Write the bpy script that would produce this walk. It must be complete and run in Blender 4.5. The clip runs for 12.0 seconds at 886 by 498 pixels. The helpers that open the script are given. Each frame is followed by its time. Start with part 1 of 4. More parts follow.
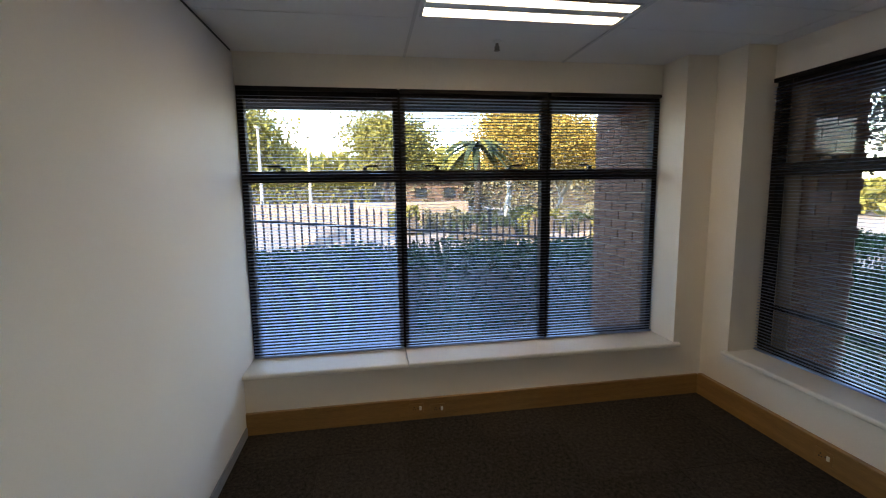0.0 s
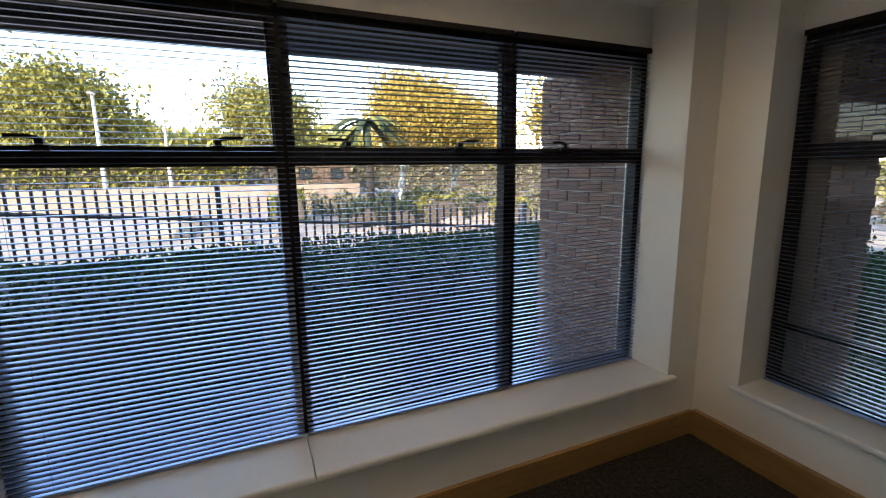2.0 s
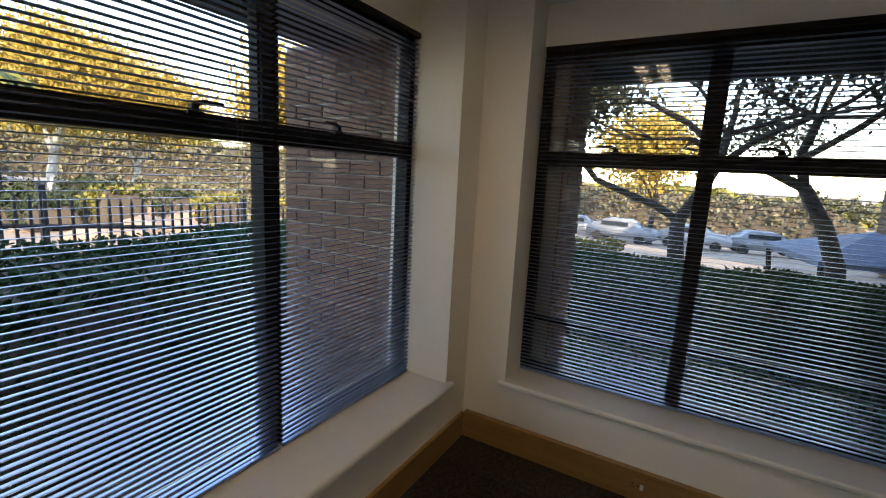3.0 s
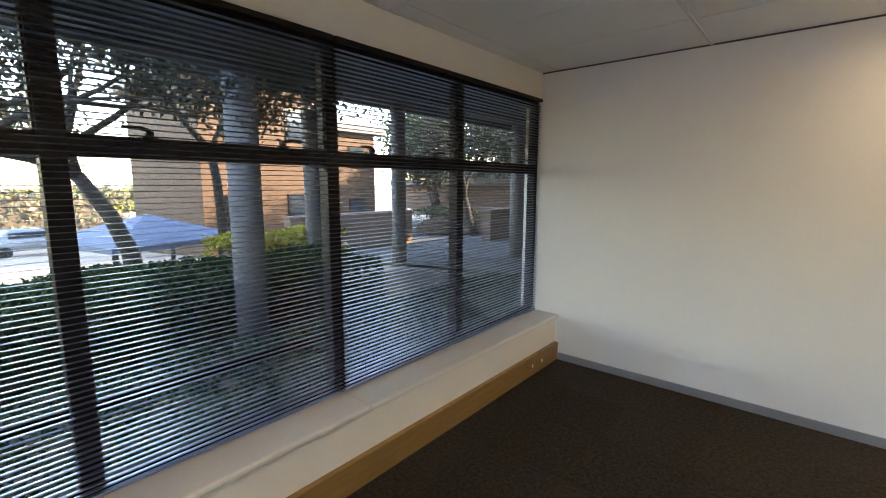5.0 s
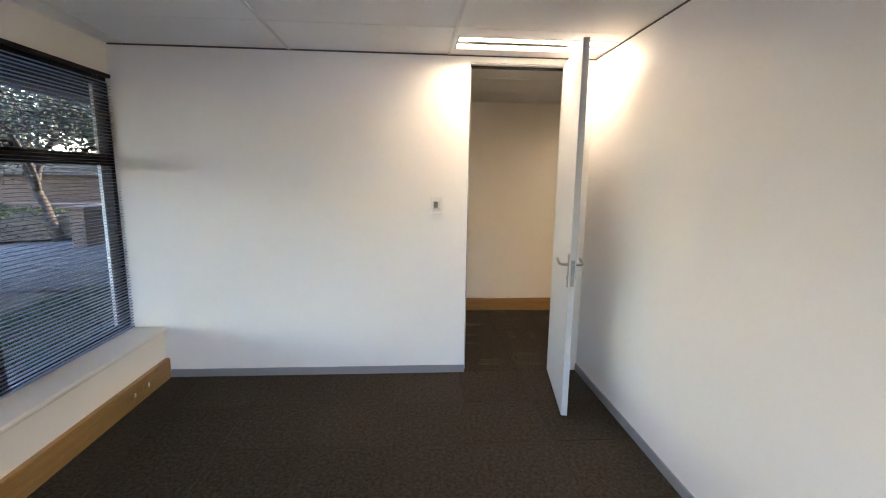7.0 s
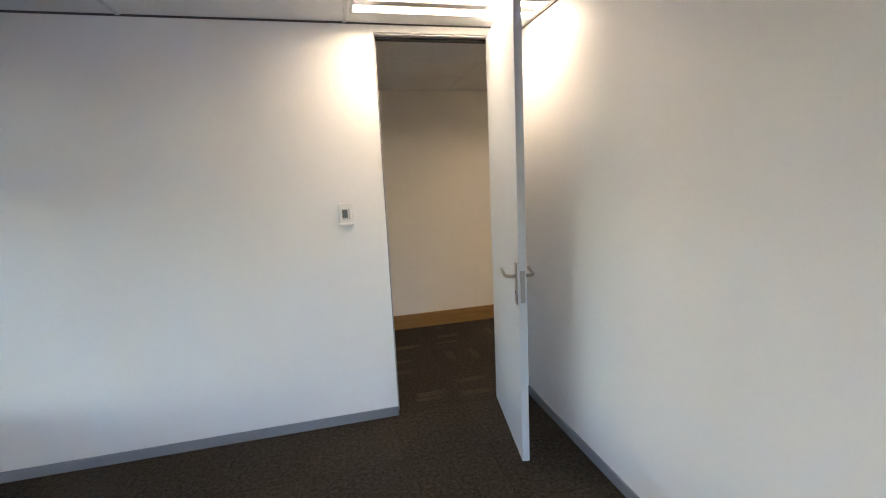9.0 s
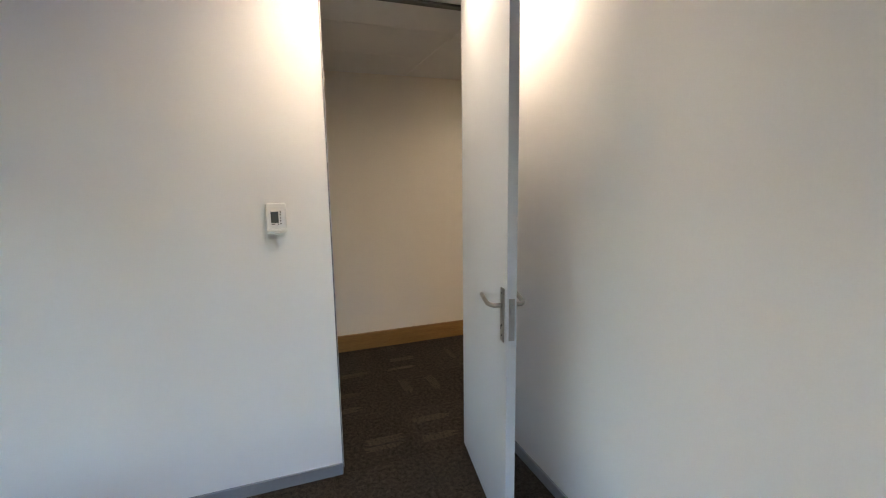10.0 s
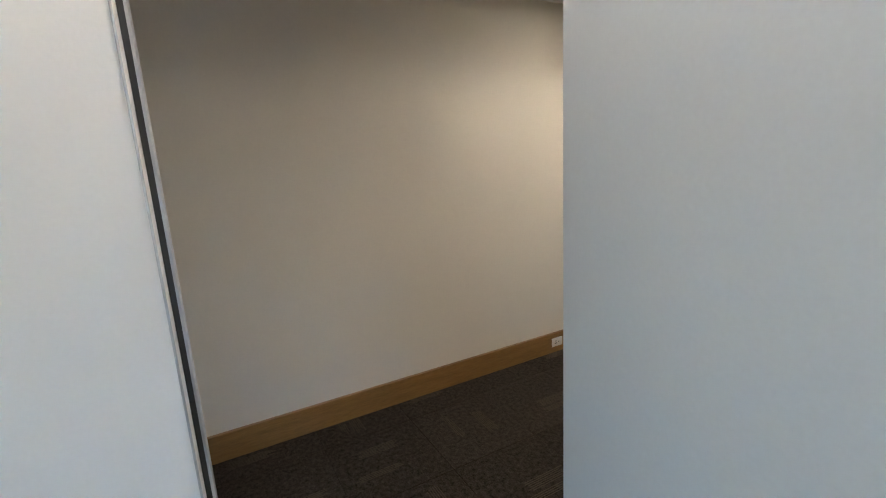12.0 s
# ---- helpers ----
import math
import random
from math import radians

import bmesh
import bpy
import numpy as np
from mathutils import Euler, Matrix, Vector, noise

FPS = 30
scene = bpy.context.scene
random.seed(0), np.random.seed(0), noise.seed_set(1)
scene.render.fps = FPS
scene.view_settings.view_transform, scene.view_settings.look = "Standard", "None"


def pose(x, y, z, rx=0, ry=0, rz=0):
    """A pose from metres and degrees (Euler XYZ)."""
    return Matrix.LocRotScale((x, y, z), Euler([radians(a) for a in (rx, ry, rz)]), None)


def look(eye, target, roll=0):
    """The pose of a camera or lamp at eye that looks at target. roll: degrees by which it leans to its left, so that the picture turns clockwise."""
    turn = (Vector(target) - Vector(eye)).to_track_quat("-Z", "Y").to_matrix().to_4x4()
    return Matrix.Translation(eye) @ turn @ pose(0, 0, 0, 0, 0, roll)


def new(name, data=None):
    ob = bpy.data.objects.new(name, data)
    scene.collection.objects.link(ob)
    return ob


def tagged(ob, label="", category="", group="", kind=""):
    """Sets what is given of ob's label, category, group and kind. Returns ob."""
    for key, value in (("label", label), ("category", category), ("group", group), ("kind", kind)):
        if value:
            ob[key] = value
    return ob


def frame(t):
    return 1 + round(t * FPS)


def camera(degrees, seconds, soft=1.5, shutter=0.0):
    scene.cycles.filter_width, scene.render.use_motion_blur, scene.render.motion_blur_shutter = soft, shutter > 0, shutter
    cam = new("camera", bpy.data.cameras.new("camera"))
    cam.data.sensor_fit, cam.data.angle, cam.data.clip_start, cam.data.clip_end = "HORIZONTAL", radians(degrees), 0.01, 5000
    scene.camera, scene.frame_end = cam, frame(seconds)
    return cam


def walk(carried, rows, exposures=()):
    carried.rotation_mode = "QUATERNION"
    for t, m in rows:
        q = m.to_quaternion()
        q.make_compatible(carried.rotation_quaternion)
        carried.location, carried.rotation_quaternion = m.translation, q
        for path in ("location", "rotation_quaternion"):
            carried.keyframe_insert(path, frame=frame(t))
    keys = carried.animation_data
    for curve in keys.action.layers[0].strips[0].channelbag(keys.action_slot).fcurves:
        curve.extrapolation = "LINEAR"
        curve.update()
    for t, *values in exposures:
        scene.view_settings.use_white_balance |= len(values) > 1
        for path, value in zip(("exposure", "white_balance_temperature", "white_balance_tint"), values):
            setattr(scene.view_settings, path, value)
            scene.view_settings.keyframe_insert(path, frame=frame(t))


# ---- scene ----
cam = camera(89.9, 12.0, 1.1)
PATH = [
    (0, (0.845, 1.440, 1.565), (1.163, 3.398, 1.305), -0.85),
    (0.5, (0.825, 1.778, 1.590), (1.052, 3.746, 1.318), -1.8),
    (1, (0.845, 2.115, 1.575), (1.182, 4.072, 1.329), 0.0),
    (1.5, (0.885, 2.385, 1.615), (1.398, 4.292, 1.325), 0.1),
    (2, (0.910, 2.650, 1.610), (1.694, 4.453, 1.258), -0.8),
    (2.5, (0.985, 2.963, 1.600), (2.178, 4.523, 1.222), 0.0),
    (3, (1.035, 3.235, 1.560), (2.742, 4.223, 1.225), 3.0),
    (3.2, (1.058, 3.340, 1.597), (2.896, 4.042, 1.254), 2.5),
    (4.8, (1.6, 3.557, 1.535), (3.078, 2.242, 1.244), 1.4),
    (5, (1.607, 3.558, 1.546), (2.884, 2.046, 1.255), 0.2),
    (5.5, (1.541, 3.517, 1.515), (2.208, 1.651, 1.235), 0.9),
    (6, (1.458, 3.469, 1.576), (1.682, 1.507, 1.259), 0.7),
    (6.5, (1.404, 3.438, 1.592), (1.393, 1.466, 1.263), 0.7),
    (7, (1.379, 3.44, 1.585), (1.238, 1.471, 1.265), 0.8),
    (7.5, (1.322, 3.399, 1.557), (1.107, 1.437, 1.234), 0.1),
    (7.7, (1.313, 3.359, 1.532), (1.06, 1.4, 1.215), -0.5),
    (9.5, (1.224, 2.501, 1.565), (0.665, 0.607, 1.25), -2.1),
    (10, (1.181, 2.201, 1.536), (0.493, 0.349, 1.224), -0.8),
    (10.5, (1.119, 1.832, 1.528), (0.298, 0.039, 1.194), -1.1),
    (11, (1.012, 1.454, 1.49), (0.135, -0.305, 1.123), -2.1),
    (11.5, (0.949, 1.062, 1.47), (0.042, -0.677, 1.082), -0.7),
    (12, (0.889, 0.666, 1.468), (-0.039, -1.06, 1.072), -3.2),
]
walk(cam, [(t, look(eye, target, roll)) for t, eye, target, roll in PATH],
     [(0.0, 3.18, 7600, 15), (1.0, 3.42, 7300, 15), (2.0, 2.95, 7500, 15), (3.2, 2.88, 8300, 16), (5.0, 4.08, 8600, 16), (5.5, 4.22, 7900, 16),
      (6.5, 4.53, 7500, 18), (7.7, 4.58, 7200, 17), (9.5, 4.22, 6900, 16), (11.0, 3.98, 6600, 16), (12.0, 4.12, 5900, 12)])

# ---- world, sun and lamps' strength ----
SUN_EL, SUN_AZ = radians(27), radians(226)
world = bpy.data.worlds.new("world")
scene.world = world
world.use_nodes = True
wn = world.node_tree.nodes
sky = wn.new("ShaderNodeTexSky")
sky.sky_type, sky.sun_disc = "NISHITA", False
sky.sun_elevation, sky.sun_rotation = SUN_EL, SUN_AZ
sky.air_density, sky.dust_density, sky.ozone_density = 1.0, 0.15, 2.5
world.node_tree.links.new(sky.outputs["Color"], wn["Background"].inputs["Color"])
wn["Background"].inputs["Strength"].default_value = 0.15

sun_data = bpy.data.lights.new("sun", "SUN")
sun_data.energy, sun_data.angle, sun_data.color = 1.5, radians(0.6), (1.0, 0.9, 0.76)
sun = new("sun", sun_data)
sun.matrix_world = look((0, 0, 0), (-math.sin(SUN_AZ) * math.cos(SUN_EL), -math.cos(SUN_AZ) * math.cos(SUN_EL), -math.sin(SUN_EL)))


# ---- materials ----
def mat(name, color, rough=0.6, metal=0.0, vary=0.12, scale=3.0, grain=60.0, bump=0.1, per_object=0.0, island=0.0, tint=None, emit=0.0,
        stretch=(1, 1, 1), spec=0.5, span=0.4):
    m = bpy.data.materials.new(name)
    m.use_nodes = True
    nt = m.node_tree
    n, l = nt.nodes, nt.links
    b = n["Principled BSDF"]
    b.inputs["Roughness"].default_value = rough
    b.inputs["Metallic"].default_value = metal
    b.inputs["Specular IOR Level"].default_value = spec
    co = n.new("ShaderNodeTexCoord")
    mp = n.new("ShaderNodeMapping")
    mp.inputs["Scale"].default_value = stretch
    l.new(co.outputs["Object"], mp.inputs["Vector"])
    big, fine = n.new("ShaderNodeTexNoise"), n.new("ShaderNodeTexNoise")
    big.inputs["Scale"].default_value, big.inputs["Detail"].default_value = scale, 5
    fine.inputs["Scale"].default_value, fine.inputs["Detail"].default_value = grain, 4
    for t in (big, fine):
        l.new(mp.outputs["Vector"], t.inputs["Vector"])
    total = n.new("ShaderNodeMath")
    total.operation = "ADD"
    l.new(big.outputs["Fac"], total.inputs[0])
    l.new(fine.outputs["Fac"], total.inputs[1])
    last = total.outputs[0]
    low, high = 1 - span, 1 + span
    if per_object or island:
        src = n.new("ShaderNodeObjectInfo").outputs["Random"] if per_object else n.new("ShaderNodeNewGeometry").outputs["Random Per Island"]
        amount = per_object or island
        k = n.new("ShaderNodeMath")
        k.operation = "MULTIPLY_ADD"
        k.inputs[1].default_value, k.inputs[2].default_value = amount, -amount / 2
        l.new(src, k.inputs[0])
        s = n.new("ShaderNodeMath")
        s.operation = "ADD"
        l.new(last, s.inputs[0])
        l.new(k.outputs[0], s.inputs[1])
        last = s.outputs[0]
        low, high = 1 - span - amount / 2, 1 + span + amount / 2
    r = n.new("ShaderNodeMapRange")
    r.inputs["From Min"].default_value, r.inputs["From Max"].default_value = low, high
    l.new(last, r.inputs["Value"])
    ramp = n.new("ShaderNodeMix")
    ramp.data_type = "RGBA"
    c = Vector(color)
    dark = c * (1 - vary)
    light = Vector(tint) if tint else c * (1 + vary)
    ramp.inputs["A"].default_value = (*dark, 1)
    ramp.inputs["B"].default_value = (*[min(x, 0.95) for x in light], 1)
    l.new(r.outputs["Result"], ramp.inputs["Factor"])
    l.new(ramp.outputs["Result"], b.inputs["Base Color"])
    if bump:
        bp = n.new("ShaderNodeBump")
        bp.inputs["Strength"].default_value, bp.inputs["Distance"].default_value = bump, 0.004
        l.new(fine.outputs["Fac"], bp.inputs["Height"])
        l.new(bp.outputs["Normal"], b.inputs["Normal"])
    if emit:
        b.inputs["Emission Color"].default_value = (*color, 1)
        b.inputs["Emission Strength"].default_value = emit
    return m


M_PLASTER = mat("cream_plaster", (0.81, 0.755, 0.655), 0.6, vary=0.03, scale=1.5, grain=90, bump=0.12)
M_WHITE = mat("white_partition_paint", (0.88, 0.865, 0.845), 0.55, vary=0.02, scale=1.2, grain=160, bump=0.05)
M_CEIL = mat("ceiling_tile", (0.80, 0.795, 0.78), 0.9, vary=0.04, scale=2, grain=260, bump=0.25)
M_TBAR = mat("painted_ceiling_bar", (0.62, 0.62, 0.61), 0.5, vary=0.04)
M_GAP = mat("shadow_gap", (0.10, 0.095, 0.09), 0.9)
M_SILL = mat("painted_sill", (0.72, 0.68, 0.61), 0.38, vary=0.04, scale=2, grain=40, bump=0.06)
M_OAK = mat("varnished_skirting_wood", (0.30, 0.165, 0.055), 0.38, vary=0.28, scale=2.5, grain=22, bump=0.12, stretch=(1, 1, 12))
M_GREY = mat("grey_vinyl_skirting", (0.25, 0.26, 0.28), 0.5, vary=0.06)
M_FRAME = mat("dark_bronze_aluminium", (0.012, 0.010, 0.009), 0.5, vary=0.2, spec=0.2)
# grey metal slats, with the blue of reflected sky put into the base colour
M_SLAT = mat("grey_slat_sky_tint", (0.33, 0.42, 0.60), 0.28, metal=0.9, vary=0.05, scale=2, grain=30, bump=0, per_object=0.15)
M_CORD = mat("blind_cord", (0.2, 0.2, 0.2), 0.8)
M_DOOR = mat("pale_grey_door_paint", (0.58, 0.60, 0.63), 0.42, vary=0.03, scale=2, grain=120, bump=0.05)
M_STEEL = mat("brushed_steel", (0.36, 0.34, 0.32), 0.28, metal=1.0, vary=0.08, grain=200, bump=0.04)
M_ALU = mat("aluminium_jamb", (0.55, 0.56, 0.58), 0.4, metal=0.55, vary=0.05)
M_PLASTIC = mat("white_plastic", (0.80, 0.79, 0.76), 0.35, vary=0.02)
M_LCD = mat("lcd_glass", (0.10, 0.115, 0.105), 0.12, vary=0.1)
M_BLACK = mat("black_mark", (0.02, 0.02, 0.02), 0.5)
M_TUBE = mat("fluorescent_tube", (1.0, 0.85, 0.66), 0.4, emit=2.15, bump=0)
M_REFLECT = mat("lamp_reflector", (0.75, 0.74, 0.72), 0.25, metal=0.6, vary=0.03)
M_SPRINK = mat("sprinkler_metal", (0.22, 0.2, 0.17), 0.35, metal=0.9)
M_BRICK = mat("brown_face_brick", (0.165, 0.083, 0.053), 0.85, vary=0.3, scale=8, grain=90, bump=0.6, per_object=0.9)
M_MORTAR = mat("mortar", (0.36, 0.31, 0.26), 0.95, vary=0.15, grain=120, bump=0.5)
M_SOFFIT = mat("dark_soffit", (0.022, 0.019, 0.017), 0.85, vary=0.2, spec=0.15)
M_CONC = mat("concrete_column", (0.17, 0.17, 0.18), 0.8, vary=0.15, grain=50, bump=0.3)
M_PAVE = mat("sunlit_paving", (0.34, 0.27, 0.215), 0.9, vary=0.25, scale=0.5, grain=9, bump=0.4)
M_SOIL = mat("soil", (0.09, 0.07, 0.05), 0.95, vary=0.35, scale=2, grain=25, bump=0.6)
M_ROAD = mat("asphalt", (0.05, 0.05, 0.053), 0.9, vary=0.15, scale=1, grain=80)
M_LEAF = mat("hedge_leaf", (0.014, 0.038, 0.016), 0.7, vary=0.45, scale=4, grain=12, bump=0, island=0.9, tint=(0.034, 0.088, 0.032), spec=0.12)
M_YLEAF = mat("yellow_green_leaf", (0.36, 0.34, 0.04), 0.5, vary=0.3, island=0.8, bump=0, tint=(0.6, 0.58, 0.1), spec=0.12)
M_GOLD = mat("golden_foliage", (0.30, 0.20, 0.045), 0.6, vary=0.4, scale=1, grain=5, island=0.8, bump=0, tint=(0.52, 0.36, 0.08), spec=0.12)
M_OLIVE = mat("olive_foliage", (0.13, 0.13, 0.03), 0.6, vary=0.4, scale=1, grain=5, island=0.8, bump=0, tint=(0.30, 0.27, 0.07), spec=0.12)
M_DGREEN = mat("dark_tree_foliage", (0.03, 0.05, 0.028), 0.6, vary=0.4, island=0.8, bump=0, tint=(0.07, 0.09, 0.045), spec=0.12)
M_TWIG = mat("winter_leaf", (0.045, 0.05, 0.035), 0.7, vary=0.4, island=0.8, bump=0, spec=0.12)
M_BARK = mat("bark", (0.034, 0.027, 0.022), 0.9, vary=0.35, scale=6, grain=40, bump=0.8, stretch=(1, 1, 0.25))
M_PALEBARK = mat("pale_bark", (0.5, 0.46, 0.4), 0.85, vary=0.2, scale=6, grain=40, bump=0.5)
M_STEELFENCE = mat("fence_paint", (0.05, 0.05, 0.055), 0.5, metal=0.3, vary=0.2)
M_CANOPY = mat("blue_grey_canopy_cloth", (0.10, 0.14, 0.22), 0.7, vary=0.1)
# ochre with the facade's shade put into a darker base colour
M_ORANGE = mat("ochre_render_in_shade", (0.085, 0.046, 0.024), 0.85, vary=0.15, scale=1, grain=30)
M_BROWNB = mat("brown_brick_render", (0.15, 0.095, 0.07), 0.9, vary=0.3, scale=2, grain=20, bump=0.4)
M_PALEB = mat("pale_render", (0.55, 0.52, 0.48), 0.85, vary=0.1)
M_ROOF = mat("roof_sheet", (0.16, 0.14, 0.13), 0.7, vary=0.2)
M_DGLASS = mat("dark_window_glass", (0.03, 0.04, 0.05), 0.08, vary=0.1, bump=0)
M_ROCK = mat("garden_rock", (0.33, 0.25, 0.19), 0.9, vary=0.35, scale=3, grain=20, bump=0.7)
M_CARPAINT = mat("pale_car_paint", (0.25, 0.27, 0.3), 0.25, vary=0.05, bump=0)
M_TYRE = mat("tyre_rubber", (0.02, 0.02, 0.02), 0.8)

# carpet: brown loop pile, with ribbed streaks on some tiles
M_CARPET = mat("brown_loop_carpet", (0.040, 0.033, 0.0265), 0.95, vary=0.7, scale=45, grain=140, bump=1.0, per_object=0.1, spec=0.1, span=0.24)
M_RIB = mat("ribbed_carpet_streak", (0.088, 0.070, 0.051), 0.95, vary=0.3, grain=300, bump=0.8, spec=0.1)

# clear pane
M_GLASS = bpy.data.materials.new("window_glass")
M_GLASS.use_nodes = True
gn, gl = M_GLASS.node_tree.nodes, M_GLASS.node_tree.links
gn.remove(gn["Principled BSDF"])
g_tr, g_gl, g_mx, g_fr = gn.new("ShaderNodeBsdfTransparent"), gn.new("ShaderNodeBsdfGlossy"), gn.new("ShaderNodeMixShader"), gn.new("ShaderNodeLayerWeight")
g_tr.inputs["Color"].default_value = (0.95, 0.96, 0.96, 1)
g_gl.inputs["Roughness"].default_value = 0.01
g_pw, g_ma = gn.new("ShaderNodeMath"), gn.new("ShaderNodeMath")
g_pw.operation, g_ma.operation = "POWER", "MULTIPLY_ADD"
g_pw.inputs[1].default_value, g_ma.inputs[1].default_value, g_ma.inputs[2].default_value = 5.0, 0.8, 0.03
g_fr.inputs["Blend"].default_value = 0.5
gl.new(g_fr.outputs["Facing"], g_pw.inputs[0])
gl.new(g_pw.outputs[0], g_ma.inputs[0])
gl.new(g_ma.outputs[0], g_mx.inputs[0])
gl.new(g_tr.outputs[0], g_mx.inputs[1])
gl.new(g_gl.outputs[0], g_mx.inputs[2])
gl.new(g_mx.outputs[0], gn["Material Output"].inputs["Surface"])


# ---- building blocks ----
def to_mesh(name, bm, material, smooth=False):
    me = bpy.data.meshes.new(name)
    bmesh.ops.recalc_face_normals(bm, faces=bm.faces)
    if smooth:
        for f in bm.faces:
            f.smooth = True
    bm.to_mesh(me)
    bm.free()
    me.materials.append(material)
    return me


def part(name, bm, material, parent, label="", smooth=False):
    ob = new(name, to_mesh(name, bm, material, smooth))
    ob.parent = parent
    if label:
        ob["label"] = label
    return ob


def thing(name, label, category, group="", at=(0, 0, 0), rz=0):
    ob = new(name)
    ob.matrix_basis = pose(*at, 0, 0, rz)
    return tagged(ob, label, category, group)


def box(lo, hi, bevel=0.0, bm=None, seg=2):
    own = bm is None
    bm = bm or bmesh.new()
    lo, hi = Vector(lo), Vector(hi)
    made = bmesh.ops.create_cube(bm, size=1)["verts"]
    size = hi - lo
    for v in made:
        v.co = Vector((v.co.x * size.x, v.co.y * size.y, v.co.z * size.z)) + (lo + hi) / 2
    if bevel and own:
        bmesh.ops.bevel(bm, geom=bm.edges[:], offset=bevel, segments=seg, affect="EDGES", profile=0.5)
    return bm


def tube(points, radii, sides=8, bm=None):
    """A tapered tube along points."""
    bm = bm or bmesh.new()
    rings = []
    pts = [Vector(p) for p in points]
    for i, p in enumerate(pts):
        d = (pts[min(i + 1, len(pts) - 1)] - pts[max(i - 1, 0)]).normalized()
        a = d.orthogonal().normalized() if i == 0 else (rings_a - d * rings_a.dot(d)).normalized()
        rings_a = a
        b = d.cross(a)
        rings.append([bm.verts.new(p + (a * math.cos(k * math.tau / sides) + b * math.sin(k * math.tau / sides)) * radii[i]) for k in range(sides)])
    for r, s in zip(rings, rings[1:]):
        for k in range(sides):
            bm.faces.new((r[k], r[(k + 1) % sides], s[(k + 1) % sides], s[k]))
    bm.faces.new(rings[0][::-1])
    bm.faces.new(rings[-1])
    return bm


def structure(name, bm, material, label="", smooth=False):
    return tagged(new(name, to_mesh(name, bm, material, smooth)), label, "", "", "structure")


# ---- the plan (metres) ----
YA, XB = 4.345, 3.30          # inner faces of the two parapet walls
GA, GB = 4.66, 3.555          # window planes
COL = (3.065, 4.09)           # where the corner pillar ends along each window
SILL, TRANS, HEAD = 0.41, 1.672, 2.265
CEIL = 2.475
OP0, OP1, OPT = 0.205, 0.945, 2.415   # door opening
CORR = -1.72                  # far wall of the corridor

# floor slab, tiles come last
floor = structure("floor", box((-4.0, -1.9, -0.3), (3.6, 4.7, -0.008)), M_CARPET, "dark brown carpet tile floor")

# ceilings: one mesh each, with tiles standing between lower bars
def tiled_ceiling(name, x0, x1, y0, y1, z, xs, ys, holes):
    bm = bmesh.new()
    gx, gy = [x0] + [x for x in xs if x0 < x < x1] + [x1], [y0] + [y for y in ys if y0 < y < y1] + [y1]
    for a, b in zip(gx, gx[1:]):
        for c, d in zip(gy, gy[1:]):
            inside = [h for h in holes if h[0] < b - 0.02 and h[1] > a + 0.02 and h[2] < d - 0.02 and h[3] > c + 0.02]
            if inside:
                h = inside[0]
                for lo, hi in (((a, c), (b, h[2])), ((a, h[3]), (b, d)), ((a, h[2]), (h[0], h[3])), ((h[1], h[2]), (b, h[3]))):
                    if hi[0] - lo[0] > 0.004 and hi[1] - lo[1] > 0.004:
                        box((*lo, z + 0.002), (*hi, z + 0.02), bm=bm)
            else:
                box((a + 0.003, c + 0.003, z + 0.003), (b - 0.003, d - 0.003, z + 0.02), bm=bm)
    box((x0, y0, z + 0.09), (x1, y1, z + 0.11), bm=bm)
    return structure(name, bm, M_CEIL, "white mineral fibre ceiling tiles in a grid")


LAMPS = [(0.02, 1.085, 0.165, 0.435), (1.135, 2.235, 3.60, 3.89)]
tiled_ceiling("ceiling", 0, GB, 0, GA, CEIL, (1.11, 2.26, 3.36), (0.59, 1.19, 1.79, 2.39, 2.99, 3.55, 3.93), LAMPS)
CLAMP = (-1.95, -0.85, -1.08, -0.78)
tiled_ceiling("ceiling_corridor", -4.0, 3.6, CORR, -0.1, 2.425, (-2.4, -1.15, 0.06, 1.25, 2.45), (-1.12, -0.52), [CLAMP])
bars = bmesh.new()
for x in (1.11, 2.26):
    box((x - 0.009, 0.0, CEIL - 0.003), (x + 0.009, GA, CEIL + 0.004), bm=bars)
structure("ceiling_bar", bars, M_TBAR, "thin white ceiling grid bar")

# partitions: left wall and door wall
structure("wall_west", box((-0.1, -0.09, -0.3), (0, GA + 0.1, CEIL - 0.008)), M_WHITE, "smooth white painted partition wall")
structure("wall_south", box((OP1, -0.09, -0.3), (GB + 0.1, 0, CEIL - 0.008)), M_WHITE, "smooth white painted partition wall")
wb = bmesh.new()
box((0.0, -0.036, -0.3), (OP0, 0, CEIL - 0.008), bm=wb)
box((OP0, -0.09, OPT + 0.012), (OP1, 0, CEIL - 0.008), bm=wb)
structure("wall_south_door", wb, M_WHITE, "white partition beside and above the door")
gap = bmesh.new()
box((-0.1, 0.004, CEIL - 0.008), (-0.006, GA, CEIL + 0.09), bm=gap)
box((-0.1, -0.09, CEIL - 0.008), (GB + 0.1, -0.006, CEIL + 0.09), bm=gap)
structure("trim_shadow_gap", gap, M_GAP, "dark shadow gap between partition and ceiling")

